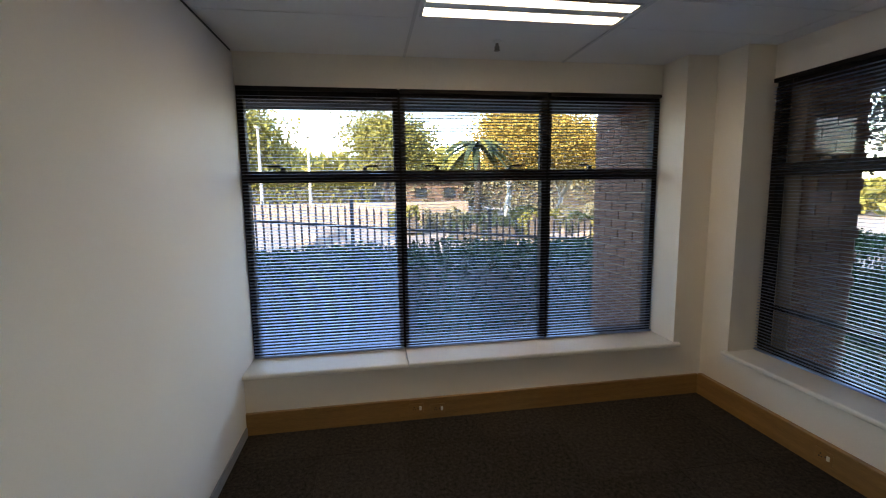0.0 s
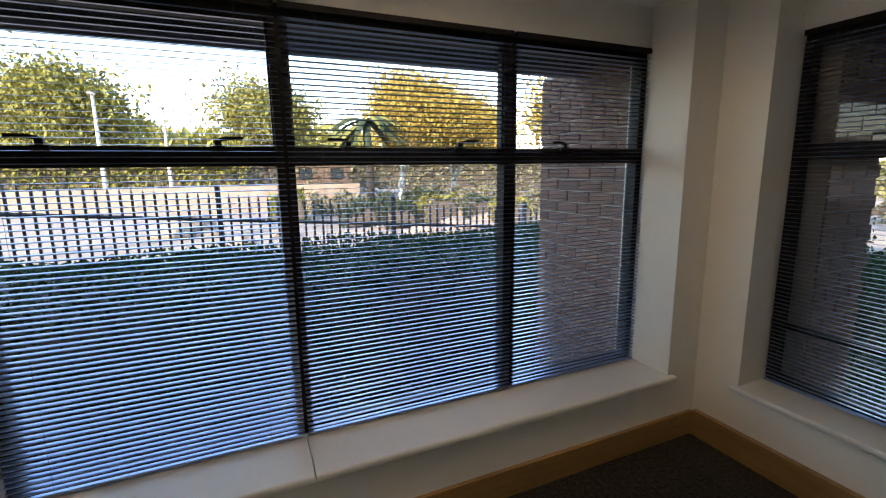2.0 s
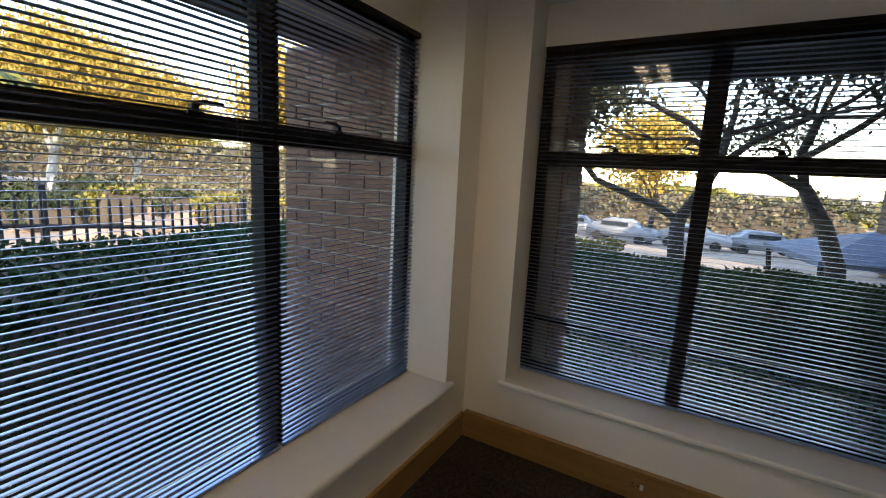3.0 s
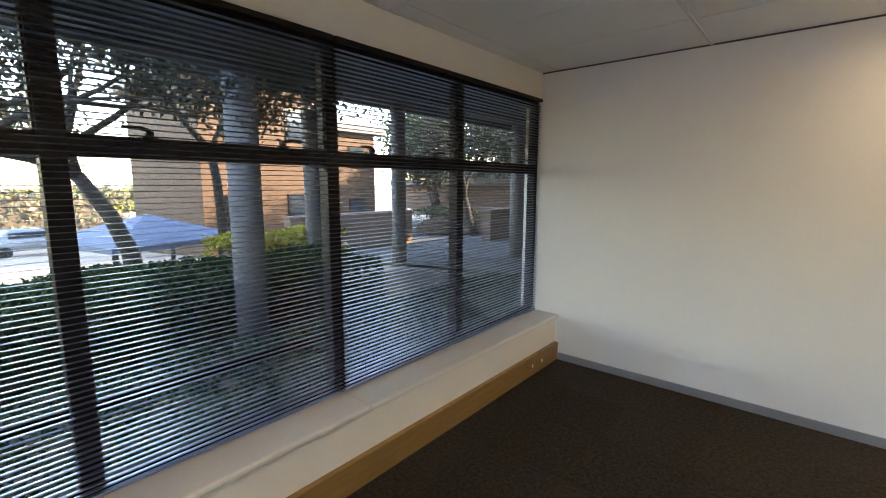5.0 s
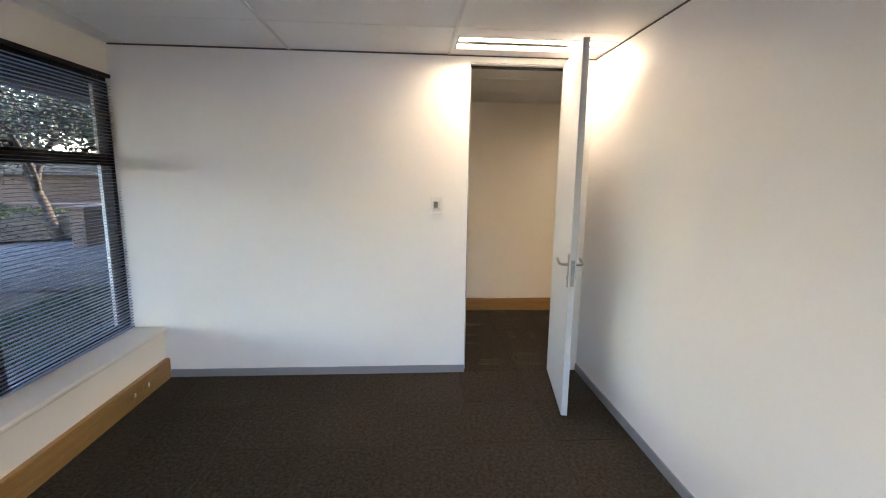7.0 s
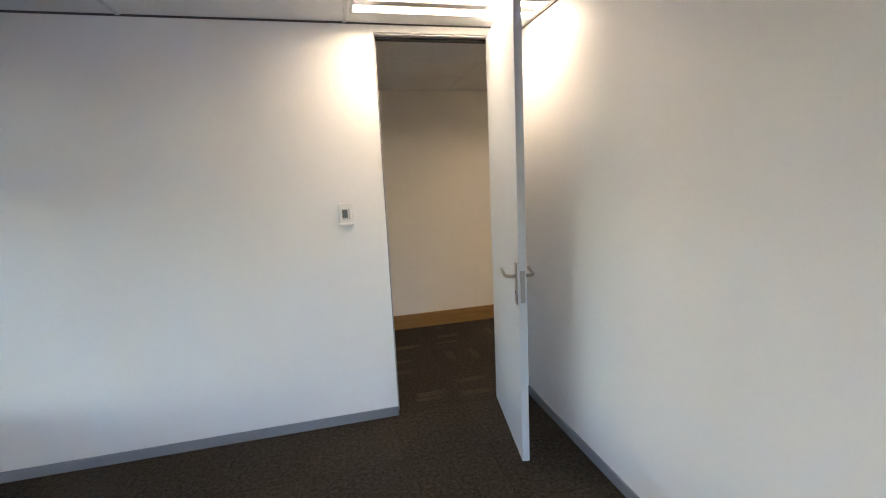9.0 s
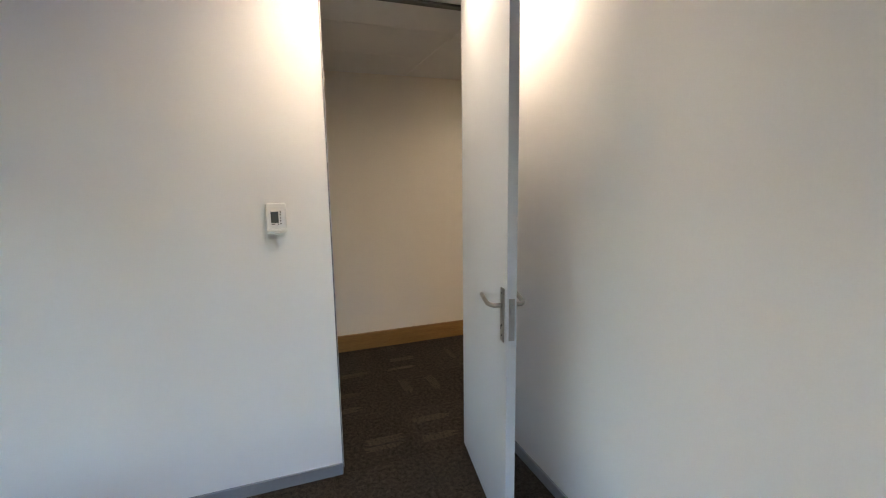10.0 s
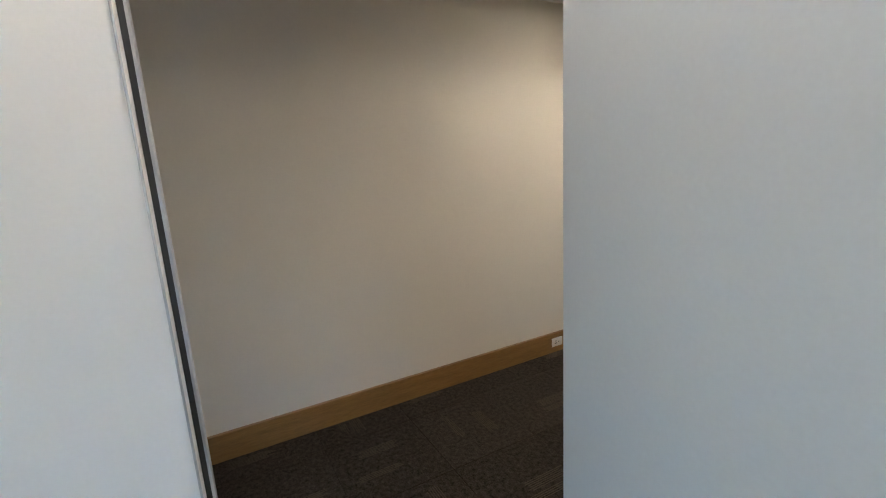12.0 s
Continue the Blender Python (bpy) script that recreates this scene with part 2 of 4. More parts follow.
# parapets with sills, corner pillar, walls over the windows
structure("wall_north", box((-0.1, YA, -0.4), (COL[0], GA + 0.15, SILL - 0.035)), M_PLASTER, "cream painted parapet wall")
structure("wall_east", box((XB, -0.09, -0.4), (GB + 0.15, COL[1], SILL - 0.035)), M_PLASTER, "cream painted parapet wall")
pl = bmesh.new()
box((COL[0], YA, -0.4), (XB + 0.3, GA + 0.1, CEIL + 0.1), bm=pl)
box((XB, COL[1], -0.4), (GB + 0.1, YA, CEIL + 0.1), bm=pl)
structure("wall_corner", pl, M_PLASTER, "cream plastered corner pillar")
structure("wall_north_head", box((-0.1, GA - 0.045, HEAD), (COL[0], GA + 0.3, CEIL + 0.1)), M_PLASTER, "cream wall above the window")
structure("wall_east_head", box((GB - 0.045, -0.09, HEAD), (GB + 0.3, COL[1], CEIL + 0.1)), M_PLASTER, "cream wall above the window")


def sill(name, lo, hi, inward):
    bm = box(lo, hi)
    es = [e for e in bm.edges if all(abs(v.co[inward] - lo[inward]) < 1e-5 for v in e.verts) and abs(e.verts[0].co.z - e.verts[1].co.z) < 1e-5]
    bmesh.ops.bevel(bm, geom=es, offset=0.013, segments=4, affect="EDGES", profile=0.5)
    return structure(name, bm, M_SILL, "painted window sill with a rounded nose")


sill("trim_sill_north", (0.002, YA - 0.035, SILL - 0.034), (1.064, GA - 0.02, SILL), 1)
sill("trim_sill_north_b", (1.068, YA - 0.035, SILL - 0.034), (COL[0] + 0.035, GA - 0.02, SILL), 1)
sill("trim_sill_east", (XB - 0.03, 2.154, SILL - 0.034), (GB - 0.02, COL[1] + 0.03, SILL), 0)
sill("trim_sill_east_b", (XB - 0.03, 0.002, SILL - 0.034), (GB - 0.02, 2.150, SILL), 0)

# skirtings
def skirt(name, lo, hi, material, label):
    return structure(name, box(lo, hi, 0.004), material, label)


skirt("baseboard_north", (0.002, YA - 0.022, -0.006), (XB - 0.024, YA + 0.002, 0.148), M_OAK, "brown varnished wooden skirting duct")
skirt("baseboard_east", (XB - 0.034, 0.002, -0.006), (XB + 0.002, YA - 0.024, 0.158), M_OAK, "brown varnished wooden skirting duct")
skirt("baseboard_west", (-0.002, 0.002, -0.006), (0.011, YA - 0.026, 0.06), M_GREY, "grey vinyl skirting")
skirt("baseboard_south", (OP1 + 0.002, -0.002, -0.006), (XB - 0.036, 0.011, 0.062), M_GREY, "grey vinyl skirting")
skirt("baseboard_corridor", (-3.9, CORR - 0.004, -0.006), (3.5, CORR + 0.02, 0.15), M_OAK, "brown varnished wooden skirting duct")

# corridor shell
structure("wall_corridor", box((-4.0, CORR - 0.15, -0.3), (3.6, CORR, 2.6)), M_PLASTER, "cream painted corridor wall")
structure("wall_corridor_east", box((3.5, CORR, -0.3), (3.6, -0.1, 2.6)), M_PLASTER, "plain corridor end wall")
structure("wall_corridor_west", box((-4.0, CORR, -0.3), (-3.9, -0.1, 2.6)), M_PLASTER, "plain corridor end wall")
structure("wall_corridor_north", box((-4.0, -0.09, -0.3), (-0.1, 0.0, 2.6)), M_WHITE, "white corridor partition")

# unseen blocks above and behind, added to shade the grounds, then the overhang
up = bmesh.new()
box((-12, -28, 2.9), (3.75, 4.85, 6.2), bm=up)
structure("wall_upper_shade_block", up, M_BROWNB, "unseen brown brick block above, added to cast shade")
structure("wall_rear_block", box((-12, -12, -0.4), (-4.1, 4.8, 2.9)), M_BROWNB, "unseen plain brick block closing and shading the rear")
structure("wall_rear_shade_block", box((-4.1, -28, -0.4), (3.75, -1.9, 2.9)), M_BROWNB, "unseen plain brick block closing and shading the rear")
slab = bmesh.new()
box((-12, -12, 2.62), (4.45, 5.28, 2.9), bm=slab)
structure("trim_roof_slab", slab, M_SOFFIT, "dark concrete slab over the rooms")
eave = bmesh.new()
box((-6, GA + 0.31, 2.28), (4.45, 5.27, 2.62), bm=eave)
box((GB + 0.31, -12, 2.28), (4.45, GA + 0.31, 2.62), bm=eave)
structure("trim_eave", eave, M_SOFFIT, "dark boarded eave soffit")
lip = bmesh.new()
box((-6, 5.272, 2.235), (4.47, 5.30, 2.64), bm=lip)
box((4.455, -12, 2.235), (4.48, 5.27, 2.64), bm=lip)
structure("trim_fascia", lip, M_CONC, "grey eave fascia")


# ---- windows ----
def window(name, length, verts, stays, m, label):
    """Built along local x, room side at local -y."""
    w = new(name)
    w.matrix_basis = m
    tagged(w, label, "window", "", "structure")
    d0, d1 = -0.018, 0.05
    part("frame_head", box((0, d0, HEAD - 0.055), (length, d1, HEAD), 0.003), M_FRAME, w)
    part("frame_sill", box((0, d0, SILL - 0.004), (length, d1, SILL + 0.035), 0.003), M_FRAME, w)
    part("transom", box((0.04, d0 - 0.004, TRANS - 0.038), (length - 0.04, d1, TRANS + 0.03), 0.003), M_FRAME, w)
    edges = [0.0] + list(verts) + [length]
    for i, x in enumerate(edges):
        a, b = (x, x + 0.042) if i == 0 else (x - 0.042, x) if i == len(edges) - 1 else (x - 0.036, x + 0.036)
        part("mullion" if 0 < i < len(edges) - 1 else "jamb", box((a, d0 - 0.006, SILL + 0.03), (b, d1, HEAD - 0.05), 0.003), M_FRAME, w)
    for a, b in zip(edges, edges[1:]):
        for lo, hi in ((SILL + 0.03, TRANS - 0.03), (TRANS + 0.03, HEAD - 0.05)):
            p = part("pane", box((a + 0.01, 0.022, lo - 0.006), (b - 0.01, 0.028, hi + 0.006)), M_GLASS, w)
            p.visible_shadow = False
        # top sash
        s = bmesh.new()
        lo, hi = TRANS + 0.026, HEAD - 0.055
        for q in (((a + 0.03, -0.008, lo), (b - 0.03, 0.036, lo + 0.013)), ((a + 0.03, -0.008, hi - 0.02), (b - 0.03, 0.036, hi)),
                  ((a + 0.03, -0.008, lo + 0.013), (a + 0.043, 0.036, hi - 0.02)), ((b - 0.043, -0.008, lo + 0.013), (b - 0.03, 0.036, hi - 0.02))):
            box(*q, bm=s)
        part("top_sash", s, M_FRAME, w)
    for x, turn in stays:
        h = bmesh.new()
        box((x - 0.026, -0.034, TRANS + 0.028), (x + 0.026, -0.01, TRANS + 0.04), bm=h)
        box((x - 0.012, -0.032, TRANS + 0.04), (x + 0.012, -0.01, TRANS + 0.062), bm=h)
        tube([(x, -0.03, TRANS + 0.062), (x + 0.03 * turn, -0.036, TRANS + 0.07), (x + 0.09 * turn, -0.036, TRANS + 0.071)], [0.008, 0.0075, 0.006], 6, h)
        part("sash_fastener", h, M_FRAME, w, "dark lever sash fastener")
    return w


win_a = window("window_1", COL[0] + 0.0, (1.066, 2.155), ((0.27, -1), (0.82, 1), (1.33, -1), (1.87, 1), (2.5, -1)), pose(0, GA, 0),
               "dark bronze aluminium window in three lights")
LB = COL[1]
win_b = window("window_2", LB, (0.84, 1.935, 2.995), ((0.42, -1), (1.12, -1), (1.66, 1), (2.2, -1), (2.72, 1), (3.25, -1), (3.8, 1)), pose(GB, LB, 0, 0, 0, -90),
               "dark bronze aluminium window in four lights")
part("lower_rail", box((0.04, 0.03, 0.705), (1.93, 0.06, 0.74), 0.003), M_FRAME, win_b)


# ---- blinds: level slats on ladder cords ----
def slat_mesh(length):
    bm = bmesh.new()
    prof = [(-0.0125, 0.0), (-0.006, 0.0013), (0.0, 0.0017), (0.006, 0.0013), (0.0125, 0.0)]
    rows = []
    for dz in (0.0, -0.0005):
        rows.append([[bm.verts.new((x, y, z + dz)) for y, z in prof] for x in (0.0, length)])
    for r in rows:
        for i in range(4):
            bm.faces.new((r[0][i], r[0][i + 1], r[1][i + 1], r[1][i]))
    for e in (0, 4):
        bm.faces.new((rows[0][0][e], rows[0][1][e], rows[1][1][e], rows[1][0][e]))
    return to_mesh("slat", bm, M_SLAT, True)


def blind(x0, x1, m, label, n_seed, tilt):
    """A venetian blind from x0 to x1 along the window's local x."""
    b = thing("venetian_blind", label, "window blind", "blinds along the windows")
    b.matrix_basis = m
    rnd = random.Random(n_seed)
    y = -0.052
    part("headrail", box((x0, y - 0.014, HEAD - 0.03), (x1, y + 0.014, HEAD - 0.004), 0.002), M_FRAME, b, "dark metal headrail")
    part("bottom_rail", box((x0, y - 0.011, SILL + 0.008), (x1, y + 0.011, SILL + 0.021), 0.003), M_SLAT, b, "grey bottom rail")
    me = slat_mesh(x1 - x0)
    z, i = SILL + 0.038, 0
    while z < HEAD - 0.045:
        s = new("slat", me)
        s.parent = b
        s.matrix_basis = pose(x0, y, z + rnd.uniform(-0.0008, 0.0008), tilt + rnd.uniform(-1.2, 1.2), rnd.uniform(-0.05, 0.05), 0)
        z += 0.0222
        i += 1
    for x in (x0 + 0.14, x1 - 0.14):
        bm = bmesh.new()
        for dy in (-0.0135, 0.0135):
            box((x - 0.0004, y + dy - 0.0005, SILL + 0.02), (x + 0.0004, y + dy + 0.0005, HEAD - 0.03), bm=bm)
        part("ladder_cord", bm, M_CORD, b)
    return b


MA, MB = pose(0, GA, 0), pose(GB, LB, 0, 0, 0, -90)
for k, (a, b, tilt) in enumerate(((0.012, 1.058, 7), (1.074, 2.147, -6), (2.163, 3.05, -4))):
    blind(a, b, MA, "grey metal venetian blind lowered with %s slats" % ("slightly tilted" if tilt > 5 else "level"), k, tilt)
for k, (a, b) in enumerate(((0.014, 1.93), (1.942, 4.07))):
    blind(a, b, MB, "wide grey metal venetian blind lowered with level slats", 10 + k, -5 if k == 0 else -3)


# ---- door ----
door = new("door_1")
tagged(door, "pale grey full-height door standing open into the room", "door", "", "structure")
door.matrix_basis = pose(OP0 + 0.002, 0.0, 0, 0, 0, 80.3)
DW, DT = 0.742, 0.04
part("leaf", box((0.0, -DT, 0.008), (DW, 0.0, OPT - 0.003), 0.0015, seg=1), M_DOOR, door, "smooth pale grey painted leaf")
for side, yf in ((1, 0.0), (-1, -DT)):
    part("handle_plate", box((DW - 0.065, min(yf, yf + side * 0.006), 0.887), (DW - 0.025, max(yf, yf + side * 0.006), 1.107), 0.002), M_STEEL, door, "brushed steel back plate")
    yo = yf + side * 0.055
    part("lever_handle", tube([(DW - 0.045, yf + side * 0.004, 1.037), (DW - 0.045, yf + side * 0.035, 1.037), (DW - 0.060, yf + side * 0.048, 1.037),
                               (DW - 0.078, yo, 1.038), (DW - 0.12, yo, 1.044), (DW - 0.165, yo, 1.054)], [0.0095, 0.0095, 0.0095, 0.0095, 0.0092, 0.009], 12), M_STEEL, door, "bent steel lever", True)
    sc = bmesh.new()
    for z in (0.912, 1.087):
        tube([(DW - 0.045, yf + side * 0.0055, z), (DW - 0.045, yf + side * 0.0072, z)], [0.004, 0.0035], 8, sc)
    part("screw", sc, M_BLACK, door)
    kh = bmesh.new()
    tube([(DW - 0.045, yf + side * 0.0055, 0.954), (DW - 0.045, yf + side * 0.0068, 0.954)], [0.006, 0.006], 8, kh)
    box((DW - 0.058, min(yf + side * 0.0055, yf + side * 0.0068), 0.934), (DW - 0.052, max(yf + side * 0.0055, yf + side * 0.0068), 0.952), bm=kh)
    part("keyhole", kh, M_BLACK, door)
part("lock_plate", box((DW - 0.001, -0.032, 0.902), (DW + 0.0025, -0.008, 1.072), 0.001), M_STEEL, door, "steel lock face plate")
lt = bmesh.new()
box((DW + 0.002, -0.027, 1.017), (DW + 0.012, -0.013, 1.047), bm=lt)
box((DW + 0.0022, -0.024, 0.947), (DW + 0.004, -0.016, 0.972), bm=lt)
part("latch", lt, M_STEEL, door)
for z in (0.25, 1.2, 2.15):
    part("hinge", tube([(0.0, 0.004, z - 0.045), (0.0, 0.004, z + 0.045)], [0.006, 0.006], 10), M_STEEL, door)

fr = new("door_frame")
tagged(fr, "slim aluminium door frame with a dark rebate", "door frame", "", "structure")
for x, s in ((OP0, 1), (OP1, -1)):
    lo, hi = sorted((x, x - s * 0.003))
    part("jamb_face", box((lo, -0.001, -0.004), (hi, 0.004, OPT + 0.012), 0.001, seg=1), M_ALU if s == -1 else M_WHITE, fr)
    back = -0.094 if s == -1 else -0.037
    lo, hi = sorted((x, x - s * 0.004))
    part("jamb_lining", box((lo, back, -0.004), (hi, -0.001, OPT), 0.0), M_ALU, fr)
    if s == 1:
        continue
    lo, hi = sorted((x, x + s * 0.012))
    part("door_stop", box((lo, -0.094, -0.004), (hi, -0.05, OPT), 0.001, seg=1), M_ALU, fr)
    # black strip drawn in for the shadow line of the rebate
    lo, hi = sorted((x + s * 0.0005, x + s * 0.008))
    part("rebate_shadow", box((lo, -0.0495, -0.004), (hi, -0.0465, OPT), 0.0), M_BLACK, fr)
part("head_lining", box((OP0, -0.094, OPT), (OP1, -0.001, OPT + 0.004)), M_ALU, fr)
part("head_stop", box((OP0, -0.094, OPT - 0.012), (OP1, -0.05, OPT)), M_BLACK, fr)


# ---- lamps in the ceiling ----
def troffer(a, b, c, d, z, label, deep=0.012):
    t = thing("ceiling_light", label, "ceiling light", "recessed ceiling lights")
    h = bmesh.new()
    box((a, c, z - 0.004), (b, c + 0.014, z + 0.07), bm=h)
    box((a, d - 0.014, z - 0.004), (b, d, z + 0.07), bm=h)
    box((a, c + 0.014, z - 0.004), (a + 0.014, d - 0.014, z + 0.07), bm=h)
    box((b - 0.014, c + 0.014, z - 0.004), (b, d - 0.014, z + 0.07), bm=h)
    part("housing", h, M_TBAR, t)
    part("reflector", box((a + 0.014, c + 0.014, z + 0.06), (b - 0.014, d - 0.014, z + 0.07)), M_REFLECT, t)
    mid = (c + d) / 2
    part("centre_baffle", box((a + 0.014, mid - 0.035, z - 0.002), (b - 0.014, mid + 0.035, z + 0.05), 0.004), M_REFLECT, t)
    for s in (-1, 1):
        y = mid + s * ((d - c) / 4 + 0.013)
        part("tube_lamp", box((a + 0.02, y - 0.036, z + deep), (b - 0.02, y + 0.036, z + deep + 0.018), 0.006), M_TUBE, t, "glowing warm white tube")
    return t


troffer(*LAMPS[0], CEIL, "recessed twin tube ceiling light glowing warm by the door")
troffer(*LAMPS[1], CEIL, "recessed twin tube ceiling light near the window")
troffer(*CLAMP, 2.425, "recessed twin tube ceiling light in the corridor", 0.038)

spk = thing("sprinkler", "small brass fire sprinkler under the ceiling", "sprinkler", "", (1.657, 4.236, CEIL))
part("rose", tube([(0, 0, 0.004), (0, 0, -0.006), (0, 0, -0.01)], [0.03, 0.028, 0.012], 16), M_PLASTIC, spk)
part("body", tube([(0, 0, -0.008), (0, 0, -0.03), (0, 0, -0.05)], [0.009, 0.012, 0.006], 10), M_SPRINK, spk)
part("deflector", tube([(0, 0, -0.05), (0, 0, -0.053)], [0.02, 0.019], 14), M_SPRINK, spk)
arm = bmesh.new()
for s in (-1, 1):
    tube([(0.006 * s, 0, -0.02), (0.015 * s, 0, -0.035), (0.003 * s, 0, -0.05)], [0.003, 0.003, 0.003], 6, arm)
part("yoke", arm, M_SPRINK, spk)

# ---- thermostat on the door wall ----
st = thing("thermostat", "white wall thermostat with a dark display", "thermostat", "", (1.187, 0.0, 1.372))
part("case", box((-0.044, -0.001, -0.06), (0.044, 0.016, 0.064), 0.006), M_PLASTIC, st)
part("lower_lip", box((-0.045, 0.0, -0.071), (0.045, 0.026, -0.055), 0.006), M_PLASTIC, st)
part("faceplate", box((-0.029, 0.0155, -0.042), (0.029, 0.0185, 0.034), 0.001), M_PLASTIC, st)
part("display", box((-0.009, 0.018, -0.026), (0.024, 0.0195, 0.026), 0.0005, seg=1), M_LCD, st, "dark grey liquid crystal display")
for z in (0.024, 0.011, -0.004, -0.017, -0.03):
    part("button", tube([(-0.018, 0.018, z), (-0.018, 0.0205, z)], [0.0034, 0.003], 10), M_BLACK, st)
mk = bmesh.new()
box((0.008, 0.018, -0.034), (0.022, 0.0189, -0.031), bm=mk)
box((-0.010, 0.018, -0.034), (-0.004, 0.0189, -0.030), bm=mk)
part("printed_mark", mk, M_BLACK, st)


# ---- outlets on the skirting ducts ----
def outlet(m, plugs, label):
    o = thing("socket_outlet", label, "socket outlet", "outlets on the skirting")
    o.matrix_basis = m
    part("plate", box((-0.05, -0.006, -0.034), (0.05, 0.001, 0.034), 0.003), M_OAK if not plugs else M_PLASTIC, o)
    holes = bmesh.new()
    for x, z in ((-0.022, -0.008), (-0.008, -0.008), (-0.015, 0.009), (0.012, 0.0)):
        tube([(x, -0.0055, z), (x, -0.0075, z)], [0.0042, 0.0042], 8, holes)
    part("pin_hole", holes, M_BLACK, o)
    part("rocker", box((0.02, -0.011, -0.014), (0.036, -0.005, 0.014), 0.002), M_PLASTIC, o)
    return o


EB = XB - 0.034
outlet(pose(EB, 0.50, 0.085, 0, 0, -90), False, "brown outlet set in the wooden skirting")
outlet(pose(EB, 0.34, 0.085, 0, 0, -90), False, "brown outlet set in the wooden skirting")
outlet(pose(EB, 2.66, 0.085, 0, 0, -90), False, "brown outlet set in the wooden skirting")
outlet(pose(EB, 3.35, 0.085, 0, 0, -90), False, "brown outlet set in the wooden skirting")
outlet(pose(1.11, YA - 0.022, 0.085), False, "brown outlet set in the wooden skirting")
outlet(pose(1.26, YA - 0.022, 0.07), False, "brown outlet set in the wooden skirting")
outlet(pose(-1.31, CORR + 0.02, 0.08, 0, 0, 180), True, "white outlet on the corridor skirting")


# ---- outside: ground ----
def ground_z(x, y):
    z = -0.4
    z -= 0.075 * max(0.0, x - 8.0) * (1 if x < 38 else 30 / max(x - 8.0, 1))
    z += 0.045 * min(max(0.0, -x + 4.0), 20) * min(max((y - 8.0) / 4.0, 0), 1)
    z += 0.012 * min(max(0.0, y - 16), 60)
    return z


gm = bmesh.new()
gx = [-900, -200, -60, -30] + [-20 + 2 * i for i in range(36)] + [60, 90, 200, 900]
gy = [-900, -200, -60, -30] + [-20 + 2 * i for i in range(36)] + [60, 90, 200, 900]
vs = [[gm.verts.new((x, y, ground_z(x, y) if not (-13 < x < 3.4 and -13 < y < 4.6) else -0.5)) for y in gy] for x in gx]
for i in range(len(gx) - 1):
    for j in range(len(gy) - 1):
        gm.faces.new((vs[i][j], vs[i + 1][j], vs[i + 1][j + 1], vs[i][j + 1]))
structure("ground", gm, M_PAVE, "pale sunlit paving and bare ground", True)


def strip(name, x0, x1, y0, y1, dz, material, label, n=12):
    bm = bmesh.new()
    rows = []
    for i in range(n + 1):
        for_x = x0 + (x1 - x0) * i / n
        rows.append([bm.verts.new((for_x, y0 + (y1 - y0) * j / n, ground_z(for_x, y0 + (y1 - y0) * j / n) + dz)) for j in range(n + 1)])
    for i in range(n):
        for j in range(n):
            bm.faces.new((rows[i][j], rows[i + 1][j], rows[i + 1][j + 1], rows[i][j + 1]))
    return structure(name, bm, material, label, True)


strip("ground_bed_north", -8, 3.0, 4.82, 9.4, 0.03, M_SOIL, "dark planted soil bed")
strip("ground_bed_east", 4.6, 9.0, -6, 9.4, 0.035, M_SOIL, "dark planted soil bed")
strip("road", 4.6, 44.6, -44, -4.0, 0.09, M_ROAD, "grey asphalt drive", 20)


# ---- leaves ----
def leaf_cloud(rnd, place, count, size, bm_verts, bm_faces):
    for _ in range(count):
        p = place(rnd)
        s = size * rnd.uniform(0.6, 1.4)
        q = Euler((rnd.uniform(-1.3, 1.3), rnd.uniform(-1.3, 1.3), rnd.uniform(0, 6.28))).to_matrix()
        base = len(bm_verts)
        for u, v, w in ((-0.5, 0, 0), (0, -0.28, 0.08), (0.5, 0, 0), (0, 0.28, 0.08)):
            bm_verts.append(p + q @ Vector((u, v, w)) * s)
        bm_faces.append((base, base + 1, base + 2, base + 3))


def leaf_mesh(name, verts, faces, material):
    me = bpy.data.meshes.new(name)
    me.from_pydata([tuple(v) for v in verts], [], faces)
    me.materials.append(material)
    return me


